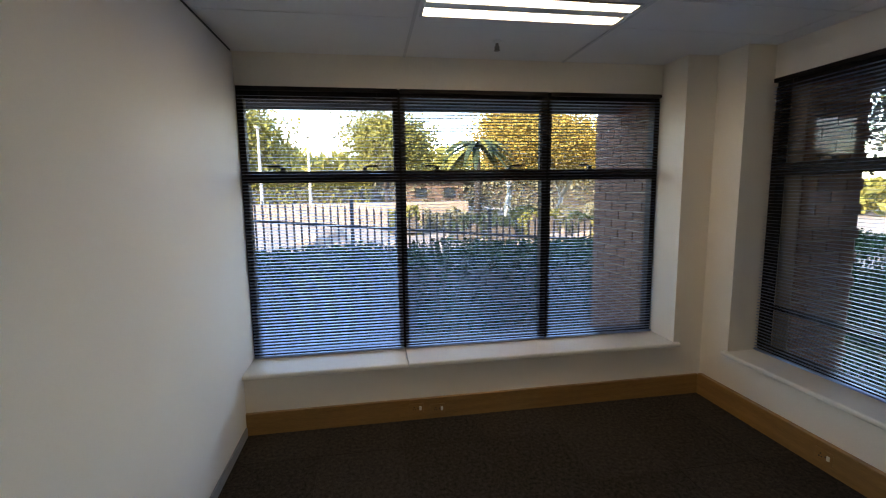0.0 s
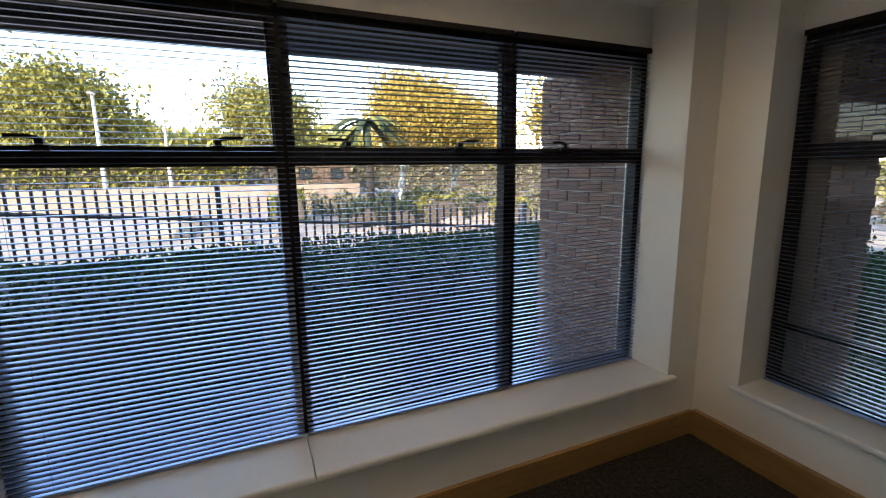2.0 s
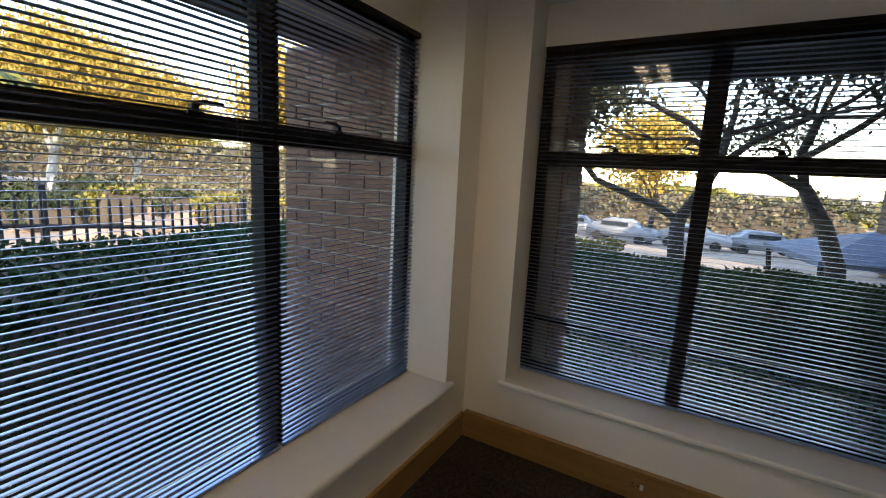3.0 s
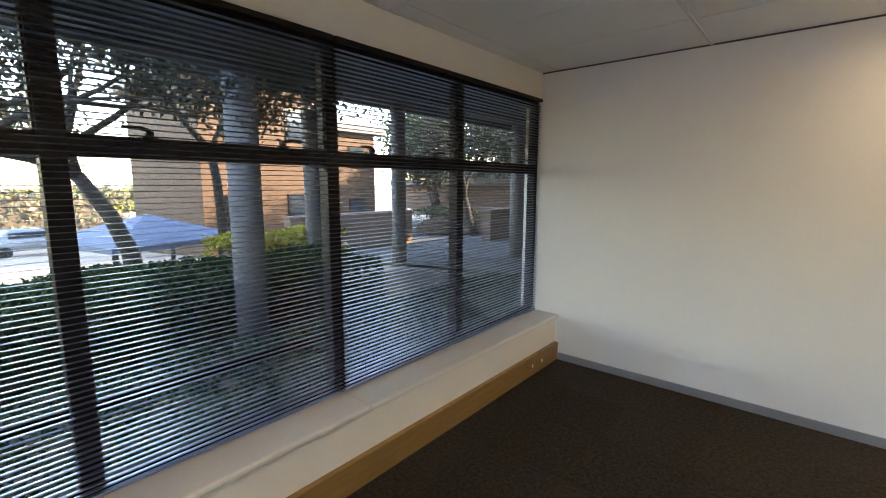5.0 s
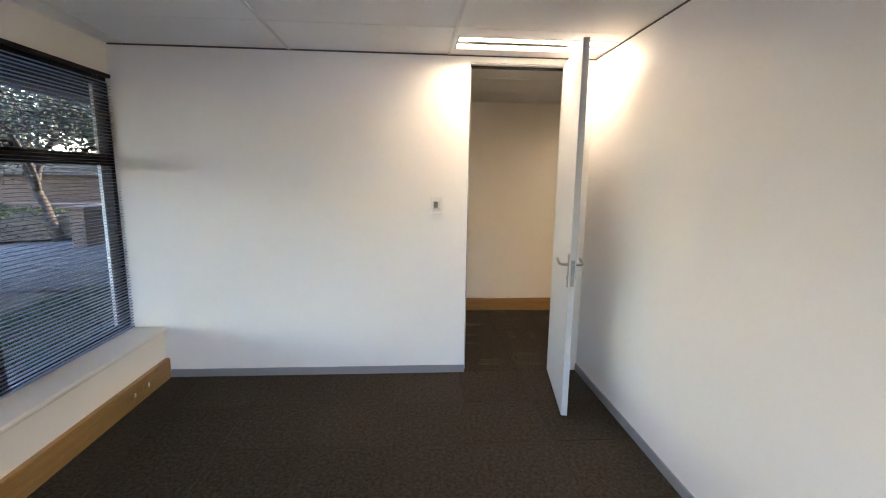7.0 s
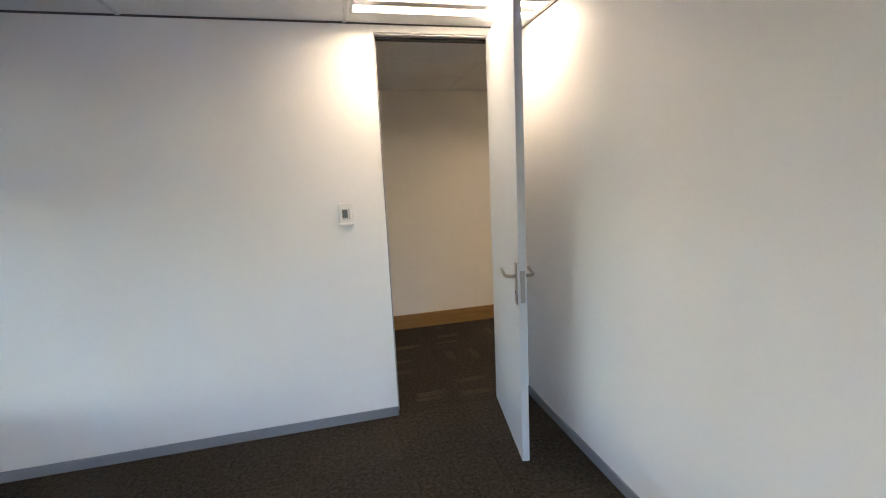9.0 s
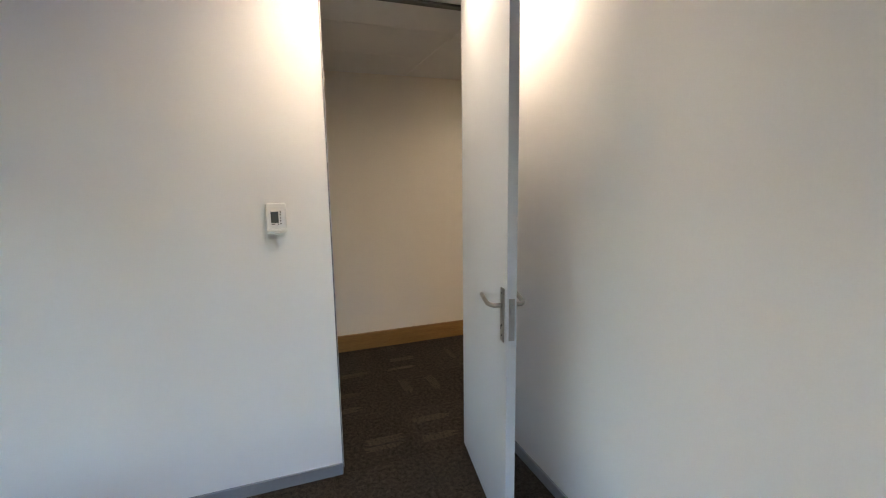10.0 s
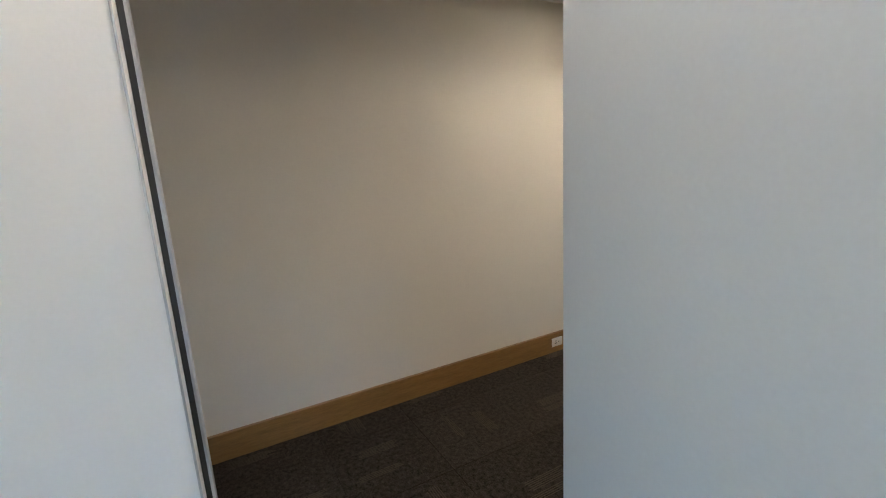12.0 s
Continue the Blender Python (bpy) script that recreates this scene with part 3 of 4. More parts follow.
def hedge(name, x0, x1, y0, y1, top, seed, count, material, label, size=0.06, wave=0.1):
    rnd = random.Random(seed)
    h = tagged(new(name), label, "hedge")
    core = bmesh.new()
    n = 18
    along_x = (x1 - x0) > (y1 - y0)

    def top_at(x, y):
        k = noise.noise(Vector((x * 0.7, y * 0.7, seed))) * wave + noise.noise(Vector((x * 2.3, y * 2.3, seed + 5))) * wave * 0.5
        return top + k + (0 if not along_x else 0.0)

    rows = []
    for i in range(n + 1):
        for j in range(n + 1):
            x, y = x0 + (x1 - x0) * i / n, y0 + (y1 - y0) * j / n
            edge = min(1.0, 5 * min(i / n, 1 - i / n, j / n, 1 - j / n) + 0.0)
            z0 = ground_z(x, y)
            rows.append(core.verts.new((x, y, z0 + (top_at(x, y) - 0.05 - z0) * (0.15 + 0.85 * edge ** 0.5 if edge < 1 else 1))))
    for i in range(n):
        for j in range(n):
            a = i * (n + 1) + j
            core.faces.new((rows[a], rows[a + n + 1], rows[a + n + 2], rows[a + 1]))
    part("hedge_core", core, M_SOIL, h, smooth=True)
    verts, faces = [], []

    def place(r):
        u = r.random()
        x, y = r.uniform(x0, x1), r.uniform(y0, y1)
        t = top_at(x, y)
        if u < 0.62:
            return Vector((x, y, t + r.uniform(-0.09, 0.07)))
        z0 = ground_z(x, y)
        if along_x:
            y = r.choice((y0, y1, y0)) + r.uniform(-0.12, 0.12)
        else:
            x = r.choice((x0, x1, x0)) + r.uniform(-0.12, 0.12)
        return Vector((x, y, r.uniform(z0, t)))

    leaf_cloud(rnd, place, count, size, verts, faces)
    lv = new("leaves", leaf_mesh("leaves", verts, faces, material))
    lv.parent = h
    lv["kind"] = "stuff"
    return h


hedge("hedge", -7, 9.5, 6.2, 8.6, 0.70, 3, 40000, M_LEAF, "dense dark green clipped hedge in shade", 0.075)
hedge("hedge", 6.9, 8.7, -1.2, 6.2, 0.37, 5, 26000, M_LEAF, "long dark green leafy hedge", 0.085)
hedge("groundcover", 4.7, 6.2, -3.5, 5.6, -0.12, 8, 14000, M_LEAF, "low dark green groundcover plants", 0.07, 0.08)
hedge("hedge", 5.4, 17, -13.4, -12.2, 0.25, 12, 5000, M_DGREEN, "dark shaded hedge along the drive", 0.12, 0.25)
hedge("hedge", 4, 34, -32, -29, 2.4, 13, 16000, M_DGREEN, "tall dark shrubs beyond the drive", 0.3, 1.0)
hedge("shrub", 9.2, 10.6, -2.3, 0.1, 0.50, 6, 3200, M_YLEAF, "yellow green sunlit shrub behind the hedge", 0.12, 0.2)
hedge("shrub", 10.2, 11.4, 4.6, 6.2, 0.2, 7, 1500, M_OLIVE, "loose olive shrub near the trees", 0.11, 0.3)


# ---- trees ----
def grow(bm, rnd, p, d, length, r, depth, tips, spread=0.6, up=0.25):
    pts, rad = [p.copy()], [r]
    n = 4
    for i in range(n):
        d = (d + Vector((rnd.uniform(-1, 1), rnd.uniform(-1, 1), rnd.uniform(-0.6, 1) * up)) * 0.22).normalized()
        p = p + d * (length / n)
        pts.append(p.copy())
        rad.append(r * (1 - 0.4 * (i + 1) / n))
    tube(pts, rad, 7 if depth > 2 else 5, bm)
    tips.append((pts[2].copy(), depth))
    tips.append((p.copy(), depth))
    if depth > 0:
        for _ in range(rnd.choice((2, 3))):
            nd = (d + Vector((rnd.uniform(-1, 1), rnd.uniform(-1, 1), rnd.uniform(-0.35, 0.8))) * spread).normalized()
            grow(bm, rnd, p, nd, length * rnd.uniform(0.6, 0.85), r * 0.58, depth - 1, tips, spread, up)


def tree(name, at, height, trunk_r, seed, bark, leaf, label, leaves=5000, leaf_size=0.14, depth=4, spread=0.75, fuzz=0.5, lean=(0, 0), bole=0.36):
    rnd = random.Random(seed)
    t = thing(name, label, "tree", "", at)
    bm, tips = bmesh.new(), []
    grow(bm, rnd, Vector((0, 0, -0.1)), Vector((lean[0], lean[1], 1)).normalized(), height * bole, trunk_r, depth, tips, spread)
    part("trunk", bm, bark, t, smooth=True)
    ends = [p for p, k in tips if k <= 2]
    verts, faces = [], []

    def place(r):
        c = r.choice(ends)
        return c + Vector((r.gauss(0, fuzz), r.gauss(0, fuzz), r.gauss(0, fuzz * 0.8)))

    if leaves:
        leaf_cloud(rnd, place, leaves, leaf_size, verts, faces)
        cr = new("crown", leaf_mesh("crown", verts, faces, leaf))
        cr.parent = t
    return t


def ground_at(x, y, dz=0.0):
    return (x, y, ground_z(x, y) + dz)


# spreading dark trees beyond the east hedge: main limbs as drawn-out curves, then branching twigs
def spreading_tree(at, limbs, seed, label, leaves):
    rnd = random.Random(seed)
    t = thing("tree", label, "tree", "spreading trees beyond the hedge", at)
    bm, tips = bmesh.new(), []
    for pts, r0, r1 in limbs:
        n = len(pts)
        tube(pts, [r0 + (r1 - r0) * i / (n - 1) for i in range(n)], 9, bm)
        end, way = Vector(pts[-1]), (Vector(pts[-1]) - Vector(pts[-2])).normalized()
        if r1 < 0.09:
            for _ in range(3):
                d = Vector((way.x + rnd.uniform(-0.9, 0.9), way.y + rnd.uniform(-0.9, 0.9), way.z * 0.3 + rnd.uniform(-0.25, 0.3))).normalized()
                grow(bm, rnd, end, d, rnd.uniform(0.8, 1.2), r1 * 0.7, 5, tips, 0.7, 0.1)
    part("trunk", bm, M_BARK, t, smooth=True)
    ends = [p for p, k in tips if k <= 2 and p.z > 2.0]
    verts, faces = [], []

    def place(r):
        c = r.choice(ends)
        return c + Vector((r.gauss(0, 0.34), r.gauss(0, 0.34), r.gauss(0, 0.16)))

    leaf_cloud(rnd, place, leaves, 0.1, verts, faces)
    cr = new("crown", leaf_mesh("crown", verts, faces, M_TWIG))
    cr.parent = t
    return t


spreading_tree(ground_at(10.0, 3.55), [
    ([(0, 0, -0.1), (0, -0.02, 0.6), (0.02, 0.05, 1.1), (0, 0.06, 1.55)], 0.17, 0.12),
    ([(0, 0.06, 1.5), (-0.1, 0.45, 1.75), (-0.1, 0.9, 1.9), (-0.2, 1.5, 2.15), (-0.2, 1.9, 2.6)], 0.075, 0.05),
    ([(0, 0.06, 1.5), (0.05, -0.2, 1.95), (0.1, -0.42, 2.5), (0.0, -0.5, 3.0)], 0.11, 0.075),
    ([(0.1, -0.4, 2.45), (-0.3, -0.9, 2.9), (-0.5, -1.5, 3.2)], 0.06, 0.045),
    ([(0.05, -0.45, 2.7), (0.2, 0.1, 3.2), (0.3, 0.8, 3.6)], 0.06, 0.045)],
    21, "dark spreading tree forking low with sparse winter leaves", 24000)
spreading_tree(ground_at(11.2, 1.0), [
    ([(0, 0, -0.1), (0, 0.1, 0.9), (0, 0.35, 1.6), (0, 0.75, 2.3)], 0.17, 0.11),
    ([(0, 0.75, 2.28), (-0.1, 1.3, 2.55), (-0.2, 2.0, 2.7), (-0.2, 2.6, 3.1)], 0.09, 0.055),
    ([(0, 0.75, 2.28), (0.1, 0.85, 2.9), (0.0, 0.7, 3.5)], 0.09, 0.07),
    ([(0, 0.82, 2.8), (-0.3, 0.2, 3.3), (-0.5, -0.4, 3.9)], 0.06, 0.045)],
    22, "dark crooked leaning tree with sparse winter leaves", 24000)
spreading_tree(ground_at(12.2, -0.95), [
    ([(0, 0, -0.1), (0, -0.05, 1.2), (0, 0.0, 2.3), (0, 0.1, 3.0)], 0.11, 0.09),
    ([(0, 0.1, 2.98), (-0.1, 0.6, 3.5), (-0.2, 1.1, 4.2)], 0.08, 0.055),
    ([(0, 0.1, 2.98), (0.0, -0.3, 3.8), (0.1, -0.6, 4.5)], 0.06, 0.045)],
    27, "thin dark tree bending beside the canopy", 15000)
tree("tree", ground_at(13.0, -12.0), 8, 0.2, 24, M_BARK, M_TWIG, "dark open tree by the drive", 7000, 0.13, 5, 0.9, 0.5, (0, 0), 0.24)
tree("tree", ground_at(7.0, -16.0), 8, 0.2, 25, M_BARK, M_TWIG, "bare dark tree by the drive", 4000, 0.12, 5, 0.9, 0.5, (0, 0), 0.26)
tree("tree", ground_at(19.0, -16.0), 7, 0.2, 26, M_BARK, M_TWIG, "dark open tree by the drive", 8000, 0.15, 5, 0.9, 0.6, (0, 0), 0.24)
tree("tree", ground_at(9.5, -21.0), 10, 0.24, 51, M_BARK, M_DGREEN, "tall dark evergreen tree across the drive", 11000, 0.24, 5, 0.9, 0.7, (0, 0), 0.22)
tree("tree", ground_at(15.5, -22.5), 11, 0.26, 52, M_BARK, M_DGREEN, "tall dark evergreen tree across the drive", 12000, 0.25, 5, 0.9, 0.8, (0, 0), 0.22)
tree("tree", ground_at(23.0, -22.0), 11, 0.26, 53, M_BARK, M_DGREEN, "broad dark evergreen tree behind the offices", 12000, 0.27, 5, 0.9, 0.9, (0, 0), 0.22)
tree("tree", ground_at(-5.6, 13), 7.5, 0.17, 41, M_BARK, M_TWIG, "bare winter tree with crooked limbs near the fence", 300, 0.08, 5, 0.9, 0.3, (0.25, 0.0), 0.36)
# sunlit trees beyond the fence
tree("tree", ground_at(-12, 46), 6.5, 0.22, 31, M_BARK, M_OLIVE, "sunlit olive green tree beyond the fence", 13000, 0.26, 4, 0.75, 0.9)
tree("tree", ground_at(2.2, 31), 8.0, 0.25, 32, M_BARK, M_OLIVE, "broad sunlit olive green tree", 20000, 0.22, 5, 0.85, 0.8, (0, 0), 0.24)
tree("tree", ground_at(8.0, 24), 9.0, 0.22, 33, M_PALEBARK, M_GOLD, "golden sunlit tree with a pale trunk", 42000, 0.14, 5, 0.9, 0.75, (0, 0), 0.22)
tree("tree", ground_at(11.6, 26), 8.6, 0.22, 34, M_PALEBARK, M_GOLD, "golden sunlit tree with a pale trunk", 32000, 0.14, 5, 0.9, 0.75, (0, 0), 0.22)
tree("tree", ground_at(-8.5, 34), 6.0, 0.22, 35, M_BARK, M_OLIVE, "distant olive green tree", 9000, 0.3, 4, 0.75, 0.9)
tree("tree", ground_at(20, 24), 8.0, 0.22, 36, M_BARK, M_GOLD, "golden tree standing in full sunlight", 10000, 0.28, 4, 0.75, 1.0)
tree("tree", ground_at(26, 14), 7.0, 0.22, 37, M_BARK, M_OLIVE, "sunlit olive tree on the slope", 9000, 0.3, 4, 0.75, 1.0)
tree("tree", ground_at(32, 6), 7.0, 0.22, 38, M_BARK, M_GOLD, "golden tree on the slope", 8000, 0.3, 4, 0.75, 1.0)


# palm with arching fronds beside the golden tree
def palm(at, height, seed, label):
    rnd = random.Random(seed)
    t = thing("palm_tree", label, "palm tree", "", at)
    part("trunk", tube([(0, 0, -0.1), (0.05, 0, height * 0.5), (0.0, 0.05, height)], [0.2, 0.16, 0.13], 9), M_BARK, t, smooth=True)
    for k in range(34):
        a, el = k * 2.4 + rnd.uniform(-0.2, 0.2), rnd.uniform(0.0, 1.1)
        bm = bmesh.new()
        prev = None
        for i in range(9):
            s = i / 8
            out, z = 1.9 * s * math.cos(el * 0.6), height + 1.3 * s * math.sin(el) - 1.5 * s * s
            w = 0.15 * math.sin(math.pi * min(1, s * 0.9 + 0.1))
            c, n2 = Vector((math.cos(a) * out, math.sin(a) * out, z)), Vector((-math.sin(a), math.cos(a), 0))
            ring = (bm.verts.new(c + n2 * w - Vector((0, 0, w * 0.6))), bm.verts.new(c), bm.verts.new(c - n2 * w - Vector((0, 0, w * 0.6))))
            if prev and i % 1 == 0:
                bm.faces.new((prev[0], prev[1], ring[1], ring[0]))
                bm.faces.new((prev[1], prev[2], ring[2], ring[1]))
            prev = ring
        part("frond", bm, M_DGREEN if k % 3 else M_OLIVE, t)
    return t


palm(ground_at(5.6, 21), 3.9, 5, "palm with arching green fronds in sunlight")


# ---- palisade fence ----
def fence_z(x):
    return 0.96 - 0.085 * (x + 0.0)


fence = thing("palisade_fence", "dark steel palisade fence on sloping ground", "fence")
FY = 10.0
rail_bm = bmesh.new()
tube([(-9, FY + 0.02, fence_z(-9)), (14, FY + 0.02, fence_z(14))], [0.028, 0.028], 6, rail_bm)
part("rail", rail_bm, M_STEELFENCE, fence)
rail_low = bmesh.new()
tube([(-9, FY + 0.02, fence_z(-9) - 0.75), (14, FY + 0.02, fence_z(14) - 0.75)], [0.028, 0.028], 6, rail_low)
part("rail", rail_low, M_STEELFENCE, fence)
pale = bmesh.new()
box((-0.016, -0.016, -1.05), (0.016, 0.004, 0.32), bm=pale)
tipv = [v for v in pale.verts if v.co.z > 0.3]
tube([(0, -0.006, 0.32), (0, -0.006, 0.40)], [0.02, 0.002], 4, pale)
pale_me = to_mesh("pale", pale, M_STEELFENCE)
for i in range(170):
    x = -9 + i * 0.134
    p = new("pale", pale_me)
    p.parent = fence
    p.matrix_basis = pose(x, FY, fence_z(x))
post = box((-0.035, 0.03, -1.3), (0.035, 0.1, 0.5), 0.004)
post_me = to_mesh("post", post, M_STEELFENCE)
for x in (-7.6, -4.9, -2.2, 0.5, 3.2, 5.9, 8.6, 11.3):
    p = new("post", post_me)
    p.parent = fence
    p.matrix_basis = pose(x, FY, fence_z(x))


# ---- rocks and low walls beyond the fence ----
def rock(at, size, seed):
    bm = bmesh.new()
    bmesh.ops.create_icosphere(bm, subdivisions=2, radius=1)
    for v in bm.verts:
        k = 1 + 0.3 * noise.noise(v.co * 1.3 + Vector((seed, 0, 0)))
        v.co = Vector((v.co.x * size[0], v.co.y * size[1], v.co.z * size[2])) * k
    ob = new("rock", to_mesh("rock", bm, M_ROCK))
    ob.matrix_basis = pose(*at, 0, 0, seed * 40)
    return tagged(ob, "brown garden boulder lying in the sun", "rock", "boulders beyond the fence")


rr = random.Random(9)
for k in range(26):
    x, y = rr.uniform(-3, 15), rr.uniform(15.5, 21)
    s = rr.uniform(0.25, 0.7)
    rock(ground_at(x, y, s * 0.15), (s * 1.4, s, s * 0.6), k)
for k in range(12):
    x, y = rr.uniform(2, 14), rr.uniform(16, 22)
    hedge("shrub", x - 0.6, x + 0.6, y - 0.6, y + 0.6, ground_z(x, y) + rr.uniform(0.5, 1.0), 40 + k, 500, rr.choice((M_DGREEN, M_OLIVE)), "small dry shrub among the rocks", 0.16, 0.4)
M_DRY = mat("dry_grey_green_foliage", (0.13, 0.125, 0.08), 0.7, vary=0.4, island=0.9, bump=0, tint=(0.30, 0.28, 0.18), spec=0.12)
hedge("shrub", 3.5, 19, 22.5, 24.5, 0.25, 61, 9000, M_DRY, "long bank of dry grey green shrubs", 0.22, 0.9)
hedge("shrub", 42, 45, -8, 20, 0.6, 65, 6000, M_DRY, "grey green thicket at the foot of the slope", 0.4, 1.2)
hedge("shrub", -6, 46, 40, 43, 2.6, 66, 16000, M_DRY, "grey brown winter thicket beyond the garden", 0.35, 1.2)
hedge("shrub", -16, 1, 34, 36, 2.2, 63, 8000, M_OLIVE, "sunlit shrubs along the far road", 0.3, 1.0)
structure("wall_garden", box((-14, 24.5, -0.5), (6, 24.8, 1.0), 0.02), M_ROCK, "low stone garden wall")


# ---- buildings ----
def building(name, lo, hi, material, label, cols, rows, face, rz=0, roof=0.5):
    b = thing(name, label, "building", "", lo, rz)
    sx, sy, sz = hi[0] - lo[0], hi[1] - lo[1], hi[2] - lo[2]
    part("wall", box((0, 0, 0), (sx, sy, sz)), material, b)
    rb = box((-0.5, -0.5, sz), (sx + 0.5, sy + 0.5, sz + roof), 0.05)
    part("roof", rb, M_ROOF, b)
    for i in range(cols):
        for j in range(rows):
            if face == "x":
                w = sy / cols
                y0, z0 = w * i + w * 0.3, sz / rows * j + sz / rows * 0.35
                f = part("window", box((-0.06, y0, z0), (0.05, y0 + w * 0.4, z0 + sz / rows * 0.4), 0.01), M_FRAME, b)
                part("pane", box((-0.075, y0 + 0.08, z0 + 0.08), (-0.05, y0 + w * 0.4 - 0.08, z0 + sz / rows * 0.4 - 0.08)), M_DGLASS, f)
            else:
                w = sx / cols
                x0, z0 = w * i + w * 0.3, sz / rows * j + sz / rows * 0.35
                f = part("window", box((x0, -0.06, z0), (x0 + w * 0.4, 0.05, z0 + sz / rows * 0.4), 0.01), M_FRAME, b)
                part("pane", box((x0 + 0.08, -0.075, z0 + 0.08), (x0 + w * 0.4 - 0.08, -0.05, z0 + sz / rows * 0.4 - 0.08)), M_DGLASS, f)
    return b


building("office_building", (19, -8.6, -1.6), (27, -3.3, 5.6), M_ORANGE, "ochre rendered office building with dark windows", 2, 2, "x")
building("office_building", (24, -16.0, -1.8), (31, -10.0, 4.6), M_ORANGE, "lower ochre rendered wing of the offices", 2, 2, "x")
structure("wall_drive_bank", box((13.6, -8.8, -1.4), (14.0, -3.6, 0.55), 0.03), M_BROWNB, "brown brick retaining wall by the drive")
building("house", (-22, 54, 0.2), (-11, 60, 3.4), M_PALEB, "pale house beyond the road", 3, 1, "y")
building("house", (-6, 58, 0.2), (1, 64, 3.0), M_PALEB, "pale house among the trees", 3, 1, "y")
building("house", (4, 40, 0.2), (9, 46, 2.4), M_BROWNB, "brown house among the trees", 2, 1, "y")
building("garden_wall_building", (9, -26, -0.6), (30, -24, 1.4), M_BROWNB, "low brown building across the drive", 6, 1, "y")
structure("wall_drive", box((8.5, -15.6, -0.6), (18, -15.2, 0.35), 0.02), M_BROWNB, "brown low wall along the drive")

# round concrete columns of the covered walk
for x, y in ((6.7, 1.08), (9.2, -1.5), (9.6, -4.2), (7.6, -6.5), (6.6, -9.2)):
    c = thing("column", "round grey concrete column of the covered walk", "column", "columns of the covered walk", ground_at(x, y))
    part("shaft", tube([(0, 0, -0.1), (0, 0, 3.45 - ground_z(x, y))], [0.18, 0.18], 20), M_CONC, c, smooth=True)
    part("base", tube([(0, 0, -0.05), (0, 0, 0.10)], [0.24, 0.23], 20), M_CONC, c)

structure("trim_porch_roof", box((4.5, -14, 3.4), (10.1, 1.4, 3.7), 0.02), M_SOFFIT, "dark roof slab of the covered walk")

structure("wall_wing", box((10.5, -15.5, -1.2), (10.9, -9.6, 0.55), 0.02), M_BROWNB, "brown brick wing wall under the covered walk")
structure("trim_wing_coping", box((10.44, -15.56, 0.552), (10.96, -9.54, 0.63), 0.01), M_BROWNB, "brown coping on the wing wall")

# bollard near the columns
bl = thing("bollard", "small white bollard by the drive", "bollard", "", ground_at(9.7, -2.6))
part("post", tube([(0, 0, 0), (0, 0, 0.72), (0, 0, 0.76)], [0.06, 0.06, 0.03], 12), M_PLASTIC, bl)
part("band", tube([(0, 0, 0.55), (0, 0, 0.62)], [0.064, 0.064], 12), M_BLACK, bl)

# blue-grey canopy on posts
cn = thing("canopy", "blue grey pyramid shade canopy on dark posts", "shade canopy", "", ground_at(14.0, 0.0), 12)
zc = ground_z(14.0, 0.0)
cb = bmesh.new()
H, E, R = 0.80 - zc, 0.24 - zc, 1.5
apex = cb.verts.new((0, 0, H))
ring = [cb.verts.new((R * sx, R * sy, E)) for sx, sy in ((-1, -1), (1, -1), (1, 1), (-1, 1))]
low = [cb.verts.new((R * sx, R * sy, E - 0.12)) for sx, sy in ((-1, -1), (1, -1), (1, 1), (-1, 1))]
for i in range(4):
    cb.faces.new((apex, ring[i], ring[(i + 1) % 4]))
    cb.faces.new((ring[i], low[i], low[(i + 1) % 4], ring[(i + 1) % 4]))
part("canopy_cloth", cb, M_CANOPY, cn)
for sx, sy in ((-1, -1), (1, -1), (1, 1), (-1, 1)):
    part("post", tube([(1.3 * sx, 1.3 * sy, -0.1), (1.42 * sx, 1.42 * sy, E)], [0.06, 0.06], 8), M_BARK, cn)


# parked cars down the slope
def car(at, rz, paint, label):
    c = thing("car", label, "car", "cars parked down the slope", at, rz)
    bm = bmesh.new()
    prof = [(-2.1, 0.35), (-2.1, 0.8), (-1.9, 0.95), (-1.0, 1.0), (-0.5, 1.42), (0.9, 1.45), (1.6, 1.0), (2.05, 0.9), (2.1, 0.35)]
    a = [bm.verts.new((x, -0.82, z)) for x, z in prof]
    b = [bm.verts.new((x, 0.82, z)) for x, z in prof]
    bm.faces.new(a)
    bm.faces.new(b[::-1])
    for i in range(len(prof)):
        j = (i + 1) % len(prof)
        bm.faces.new((a[i], a[j], b[j], b[i]))
    bmesh.ops.bevel(bm, geom=bm.edges[:], offset=0.06, segments=2, affect="EDGES")
    part("body", bm, paint, c, smooth=True)
    for s in (-1, 1):
        part("side_window", box((-0.55, s * 0.80, 1.02), (1.1, s * 0.845, 1.32), 0.02), M_DGLASS, c)
        for x in (-1.3, 1.3):
            w = bmesh.new()
            tube([(x, s * 0.68, 0.31), (x, s * 0.86, 0.31)], [0.31, 0.31], 16, w)
            part("wheel", w, M_TYRE, c)
    return c


M_CARWHITE = mat("white_car_paint", (0.5, 0.5, 0.5), 0.25, vary=0.03, bump=0)
for k, (x, y, m_, lab) in enumerate(((31, 7.5, M_CARPAINT, "silver hatchback parked down the slope"), (33, 3.6, M_CARWHITE, "white hatchback parked down the slope"), (36, 11.5, M_CARWHITE, "white hatchback parked down the slope"), (34.0, -0.2, M_CARPAINT, "silver hatchback parked down the slope"))):
    car(ground_at(x, y), 80 + 7 * k, m_, lab)

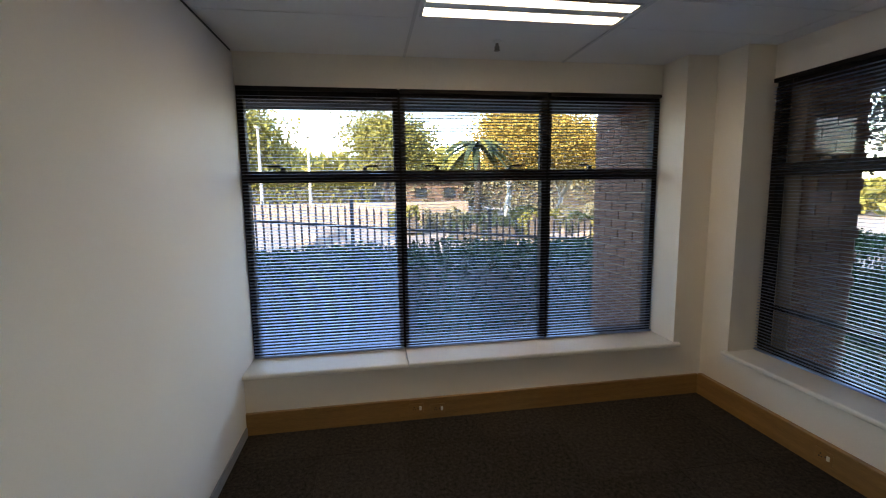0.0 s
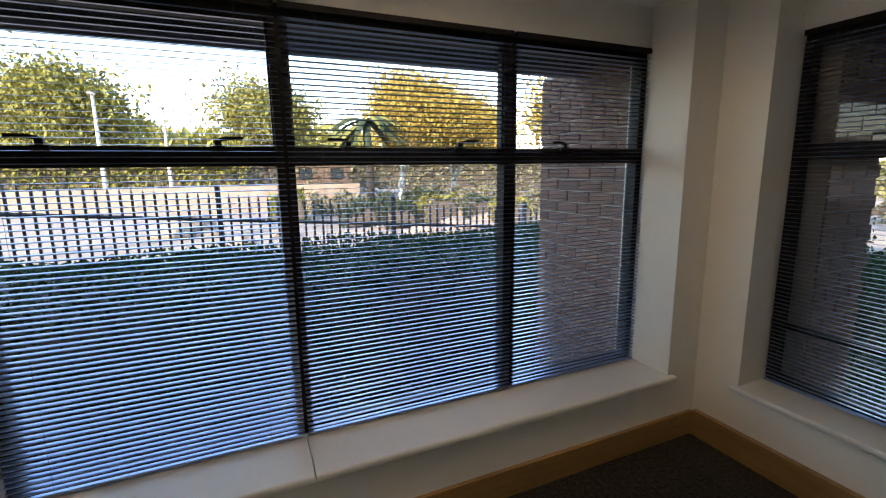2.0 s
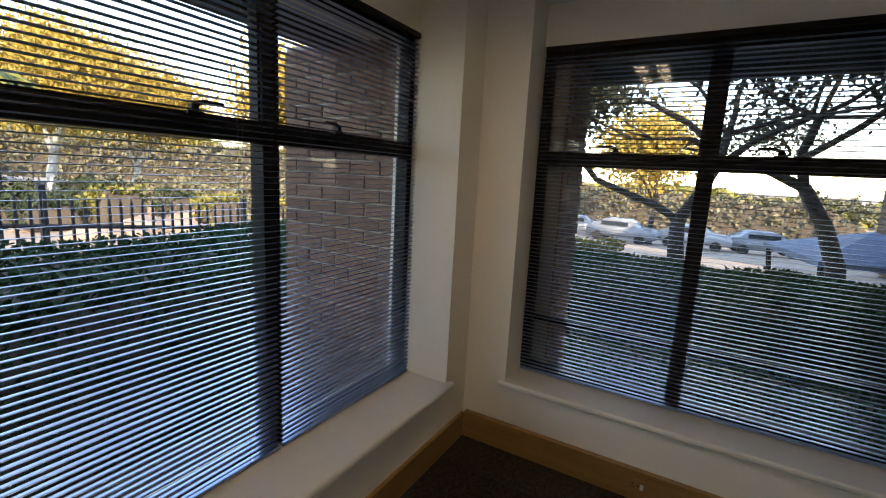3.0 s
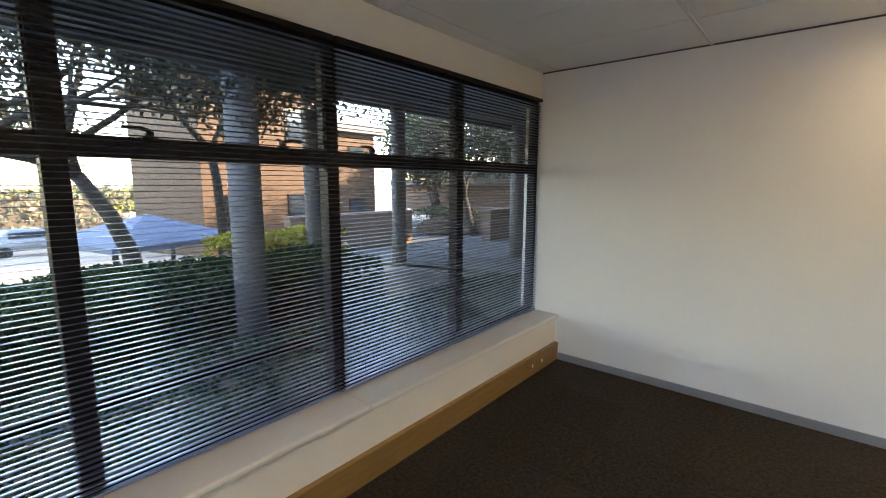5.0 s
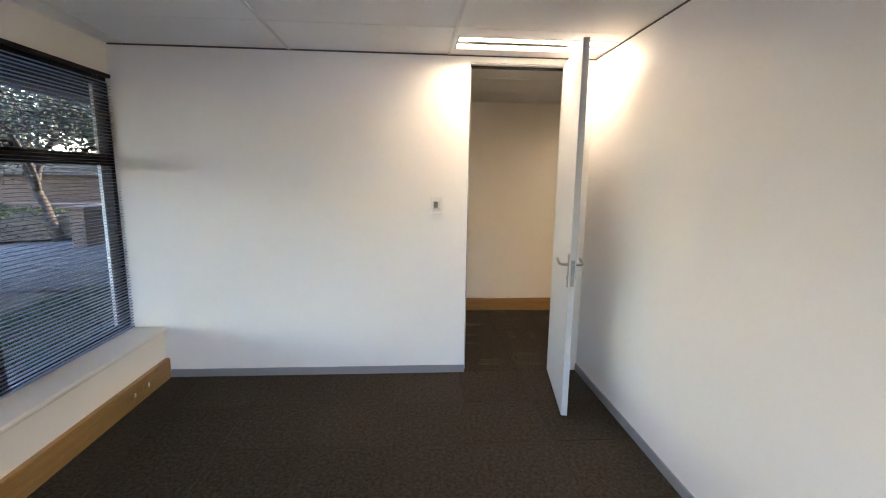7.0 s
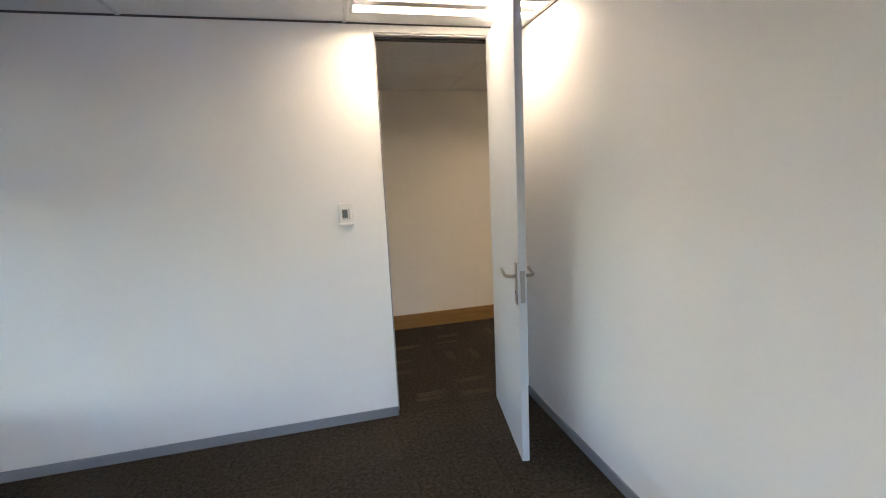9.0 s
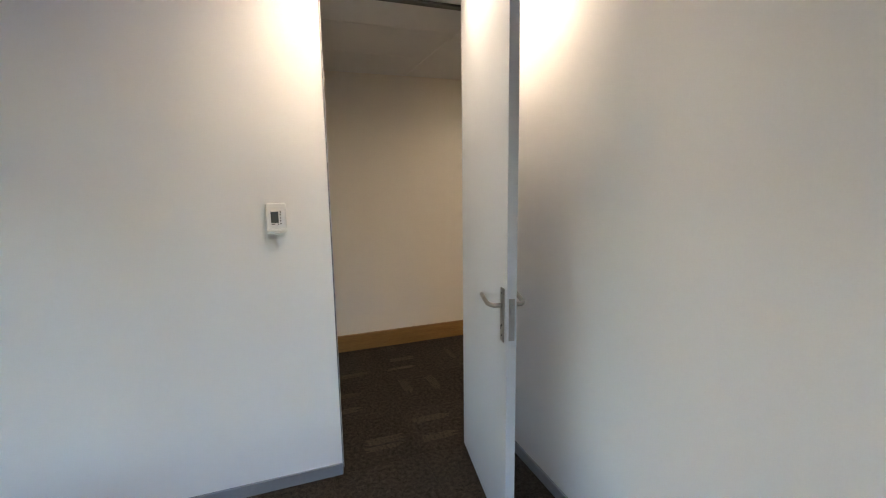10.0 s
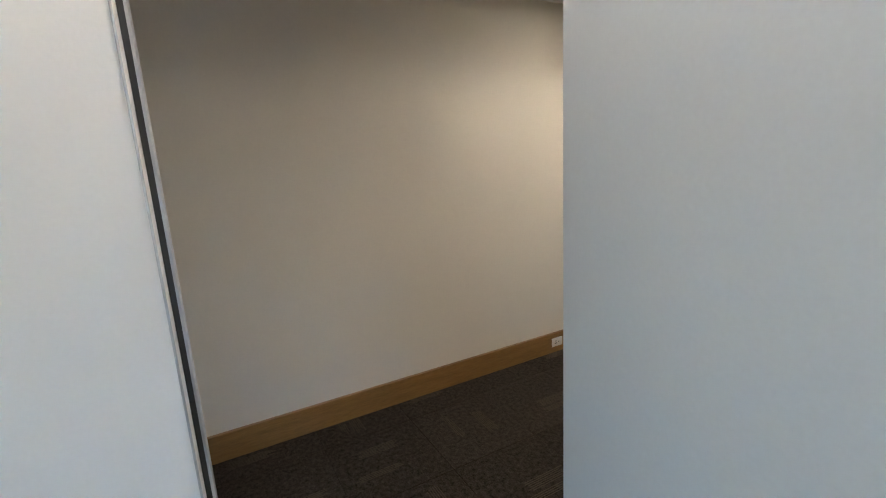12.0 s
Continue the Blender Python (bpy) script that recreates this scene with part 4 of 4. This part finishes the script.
# lamp post poles far beyond the fence
for x, y, h in ((-5.6, 30, 5.2), (-3.0, 32, 5.0)):
    lp = thing("street_lamp", "pale street lamp pole beyond the fence", "street lamp", "street lamps", ground_at(x, y))
    part("pole", tube([(0, 0, 0), (0, 0, h)], [0.11, 0.07], 10), M_PALEB, lp)
    part("lamp_head", box((-0.1, -0.5, h - 0.02), (0.1, 0.12, h + 0.1), 0.03), M_PALEB, lp)

# far wooded ridge
rg = random.Random(77)
rv, rf = [], []


def far_place(r):
    a = r.uniform(-0.5, 1.15 * math.pi)
    d = r.uniform(75, 110)
    hgt = 3.5 + 2.2 * noise.noise(Vector((a * 4, 1, 3))) + 1.5 * noise.noise(Vector((a * 13, 1, 3)))
    hgt += 5.0 * max(0.0, math.sin(a)) ** 4
    return Vector((math.cos(a) * d, math.sin(a) * d, ground_z(math.cos(a) * d, math.sin(a) * d) + r.random() ** 0.7 * hgt))


leaf_cloud(rg, far_place, 24000, 1.9, rv, rf)
tagged(new("far_woods", leaf_mesh("far_woods", rv, rf, M_OLIVE)), "hazy wooded ridge in the distance", "woods", "", "stuff")

# ---- brick pier outside the corner, brick by brick ----
PX0, PX1, PY0, PY1 = 3.115, 4.15, 3.98, 5.69
pc = bmesh.new()
box((PX0, GA + 0.1, -0.45), (PX1 - 0.012, PY1 - 0.012, 2.3), bm=pc)
box((GB + 0.1, PY0, -0.45), (PX1 - 0.012, GA + 0.1, 2.3), bm=pc)
pier = structure("wall_brick_pier", pc, M_MORTAR, "brown face brick pier with pale mortar")
BL, BH, BJ = 0.222, 0.073, 0.011


def brick_mesh(length, across):
    size = (length, 0.02, BH) if across == "x" else (0.02, length, BH)
    return to_mesh("brick", box((0, 0, 0), size, 0.003, seg=1), M_BRICK)


def lay(parent, across, start, end, fixed, z0, z1):
    whole = brick_mesh(BL, across)
    cuts = {}
    r, z = 0, z0
    while z < z1:
        s = start - (BL + BJ) / 2 * (r % 2)
        while s < end - 0.02:
            a, b = max(s, start), min(s + BL, end)
            if b - a > 0.03:
                key = round(b - a, 3)
                if key not in cuts:
                    cuts[key] = whole if abs(key - BL) < 0.001 else brick_mesh(b - a, across)
                o = new("brick", cuts[key])
                o.parent = parent
                proud = random.uniform(-0.002, 0.002)
                o.matrix_basis = pose(a, fixed + proud, z) if across == "x" else pose(fixed + proud, a, z)
            s += BL + BJ
        z += BH + BJ
        r += 1


lay(pier, "y", GA + 0.11, PY1, PX0 - 0.009, -0.4, 2.25)
lay(pier, "x", GB + 0.11, PX1, PY0 - 0.009, -0.4, 2.25)

# ---- carpet tiles ----
TS = 0.5
tile_me = to_mesh("carpet_tile", box((0.0008, 0.0008, -0.0085), (TS - 0.0008, TS - 0.0008, 0.0), 0.0012, seg=1), M_CARPET)


def rib_mesh(kind):
    rnd2 = random.Random(kind)
    bm = bmesh.new()
    for g in range(2):
        x0, y0 = rnd2.uniform(0.05, 0.35), rnd2.uniform(0.02, 0.2)
        for k in range(rnd2.choice((4, 6))):
            x = x0 + k * 0.011
            box((x, y0 + rnd2.uniform(0, 0.03), -0.001), (x + 0.003, y0 + 0.2 + rnd2.uniform(0, 0.06), 0.0012), bm=bm)
    return to_mesh("rib_streak", bm, M_RIB)


rib_me = [rib_mesh(k) for k in range(5)]
rt = random.Random(3)
for x0, x1, y0, y1, ribbed in ((0.0, XB, 0.0, YA, False), (-2.0, 2.5, CORR, 0.0, True)):
    nx, ny = math.ceil((x1 - x0) / TS), math.ceil((y1 - y0) / TS)
    for i in range(nx):
        for j in range(ny):
            turn = rt.choice((0, 1))
            o = new("carpet_tile", tile_me)
            o.parent = floor
            xx, yy = x0 + i * TS, (y0 + j * TS) if not ribbed else (y1 - (j + 1) * TS)
            o.matrix_basis = pose(xx, yy, 0) if not turn else pose(xx + TS, yy, 0, 0, 0, 90)
            if ribbed:
                s = new("rib_streak", rib_me[rt.randrange(5)])
                s.parent = o
                s.matrix_basis = pose(0, 0, 0)
